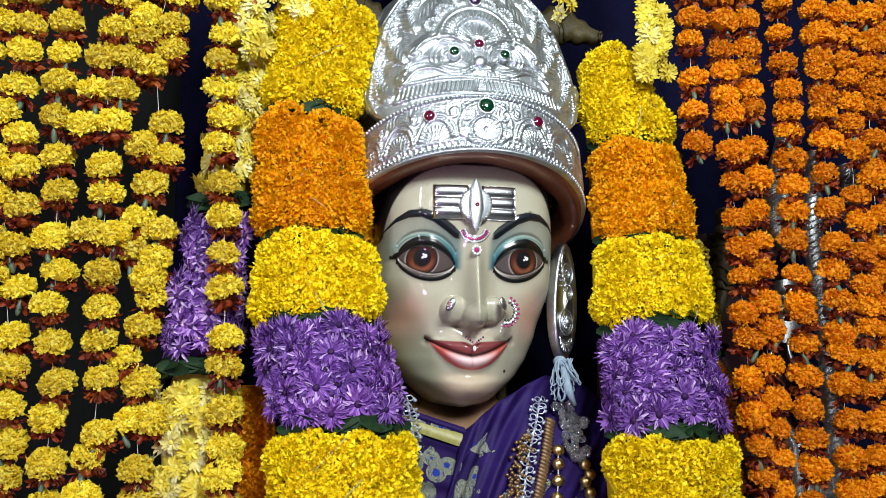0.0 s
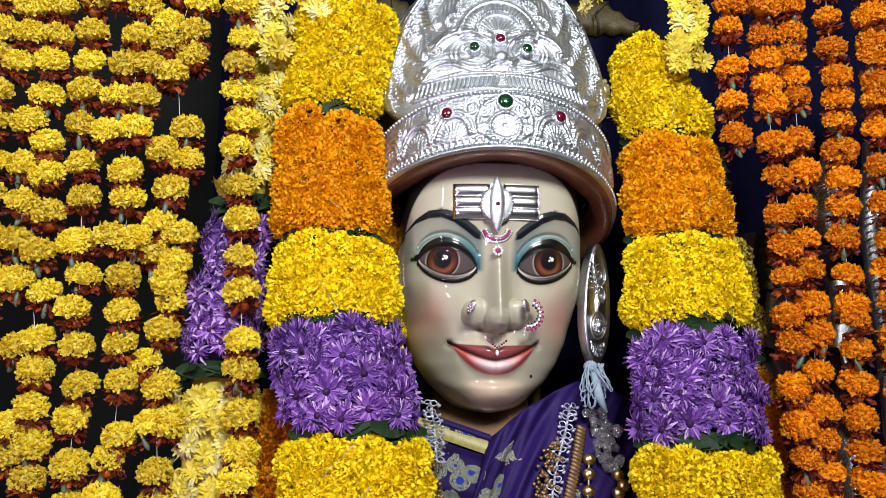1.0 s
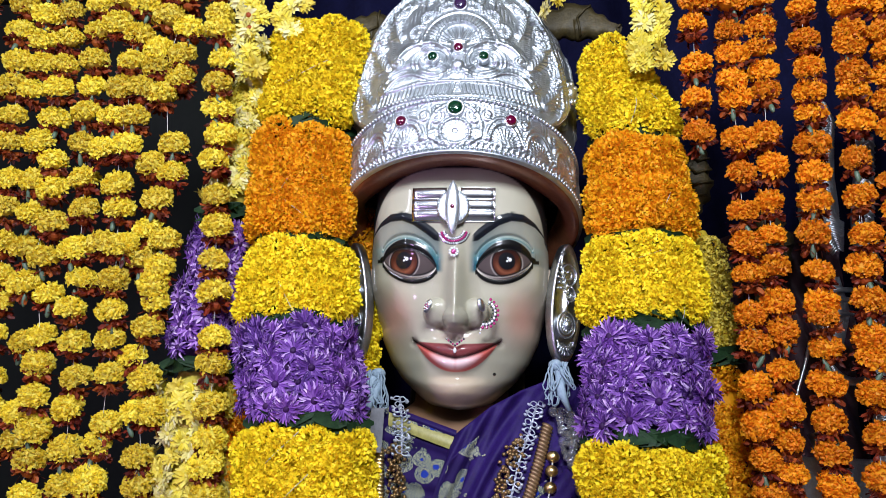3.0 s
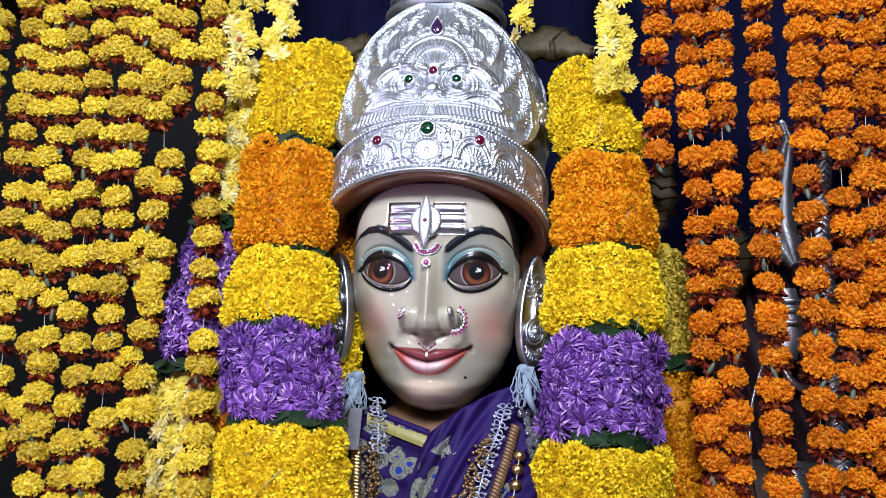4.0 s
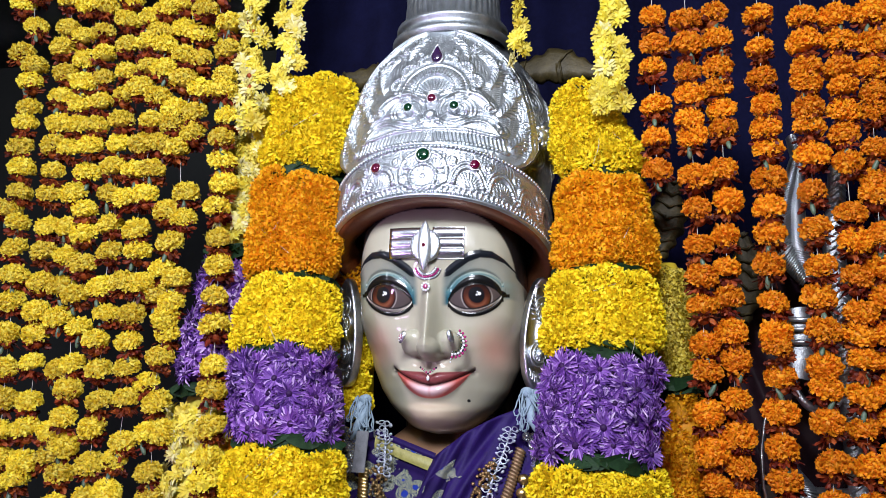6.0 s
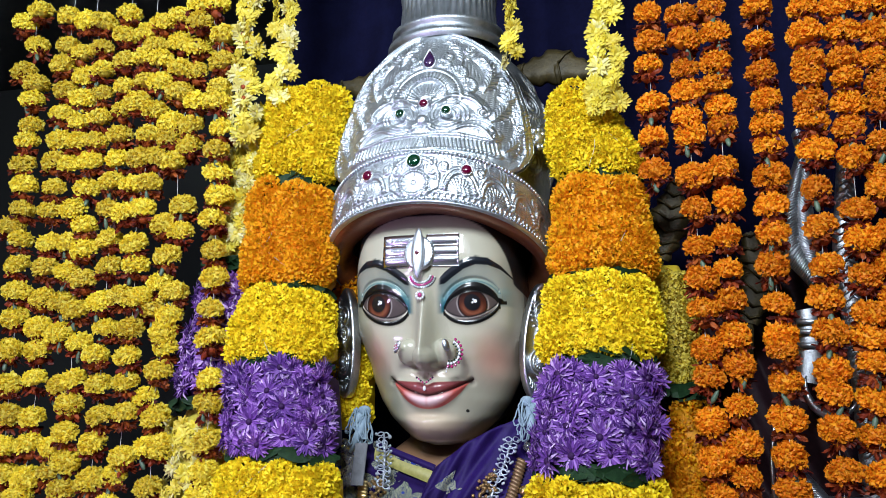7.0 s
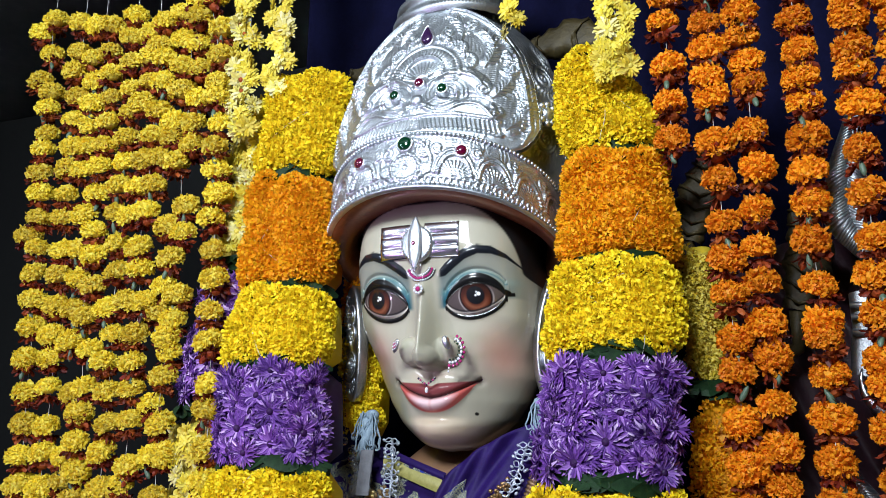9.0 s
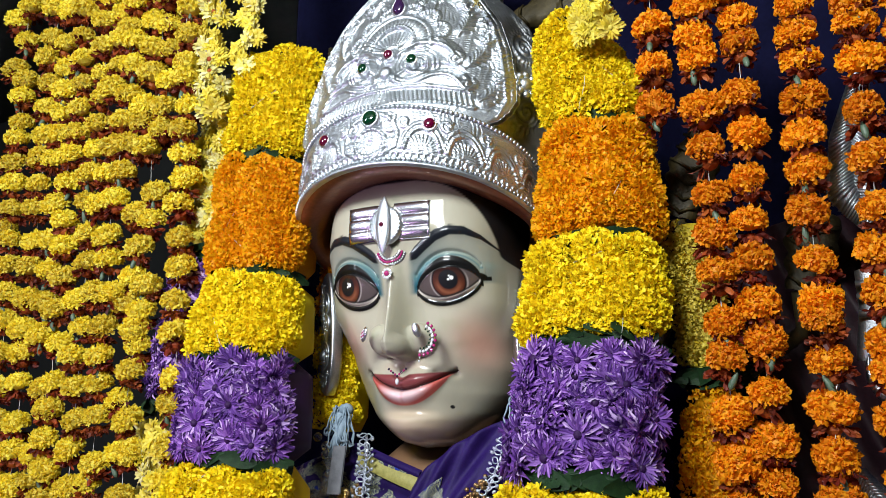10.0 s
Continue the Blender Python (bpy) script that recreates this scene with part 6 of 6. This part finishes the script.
make_silver_frame()
brass_leaf([(0.352, 1.72), (0.372, 1.78), (0.388, 1.85)], [0.018, 0.034, 0.010], 0.15, "dark brass scroll leaf behind the strings")
brass_leaf([(0.49, 1.62), (0.515, 1.70), (0.50, 1.77)], [0.016, 0.034, 0.008], 0.2, "dark brass scroll leaf behind the strings")
brass_leaf([(-0.10, 2.05), (-0.16, 2.085), (-0.225, 2.09)], [0.018, 0.032, 0.008], 0.18, "dark brass leaf beside the crown", 3)
brass_leaf([(0.12, 2.08), (0.19, 2.095), (0.27, 2.07)], [0.018, 0.034, 0.008], 0.18, "dark brass leaf beside the crown", 3)


def make_backcloth():
    xs, zs = np.linspace(-0.5, 1.3, 160), np.linspace(0.0, 2.6, 40)
    X, Z = np.meshgrid(xs, zs)
    Y = 0.47 + 0.018 * np.sin(26 * X + 1.5 * np.sin(2.2 * Z)) + 0.007 * np.sin(61 * X)
    v = np.stack([X, Y, Z], -1).reshape(-1, 3)
    f = grid_faces(40, 160)
    ob = part("backcloth", join([(v, f), (v + np.array((0, 0.004, 0)), [q[::-1] for q in f])]), NAVY, None, "dark navy cloth hanging in folds behind the statue")
    tagged(ob, category="curtain")


make_backcloth()


def make_garment():
    """Silk folds that fall aslant behind the orange strings."""
    u, v = np.meshgrid(np.linspace(0, 1, 90), np.linspace(0, 1, 60))
    X = 0.40 + 0.25 * u + 0.03 * v
    Z = 1.74 - 0.05 * np.abs(u - 0.5) - 0.62 * v
    fold = 70 * (X + 0.55 * Z) + 1.6 * np.sin(9 * Z + 4 * X)
    Y = 0.27 + 0.014 * np.sin(fold) + 0.005 * np.sin(2.3 * fold + 1) + 0.10 * v * (1 - u)
    front = np.stack([X, Y, Z], -1).reshape(-1, 3)
    f = grid_faces(60, 90)
    ob = part("garment", join([(front, [q[::-1] for q in f]), (front + np.array((0, 0.005, 0)), f)]), MAROON_SILK, None, "dark maroon silk garment hanging in slanting folds behind the strings")
    tagged(ob, category="cloth")


MAROON_SILK = surface("maroon_silk", (0.018, 0.006, 0.01), (0.05, 0.02, 0.03), 30, 0.5, bump=0.3, spec=0.4)
make_garment()
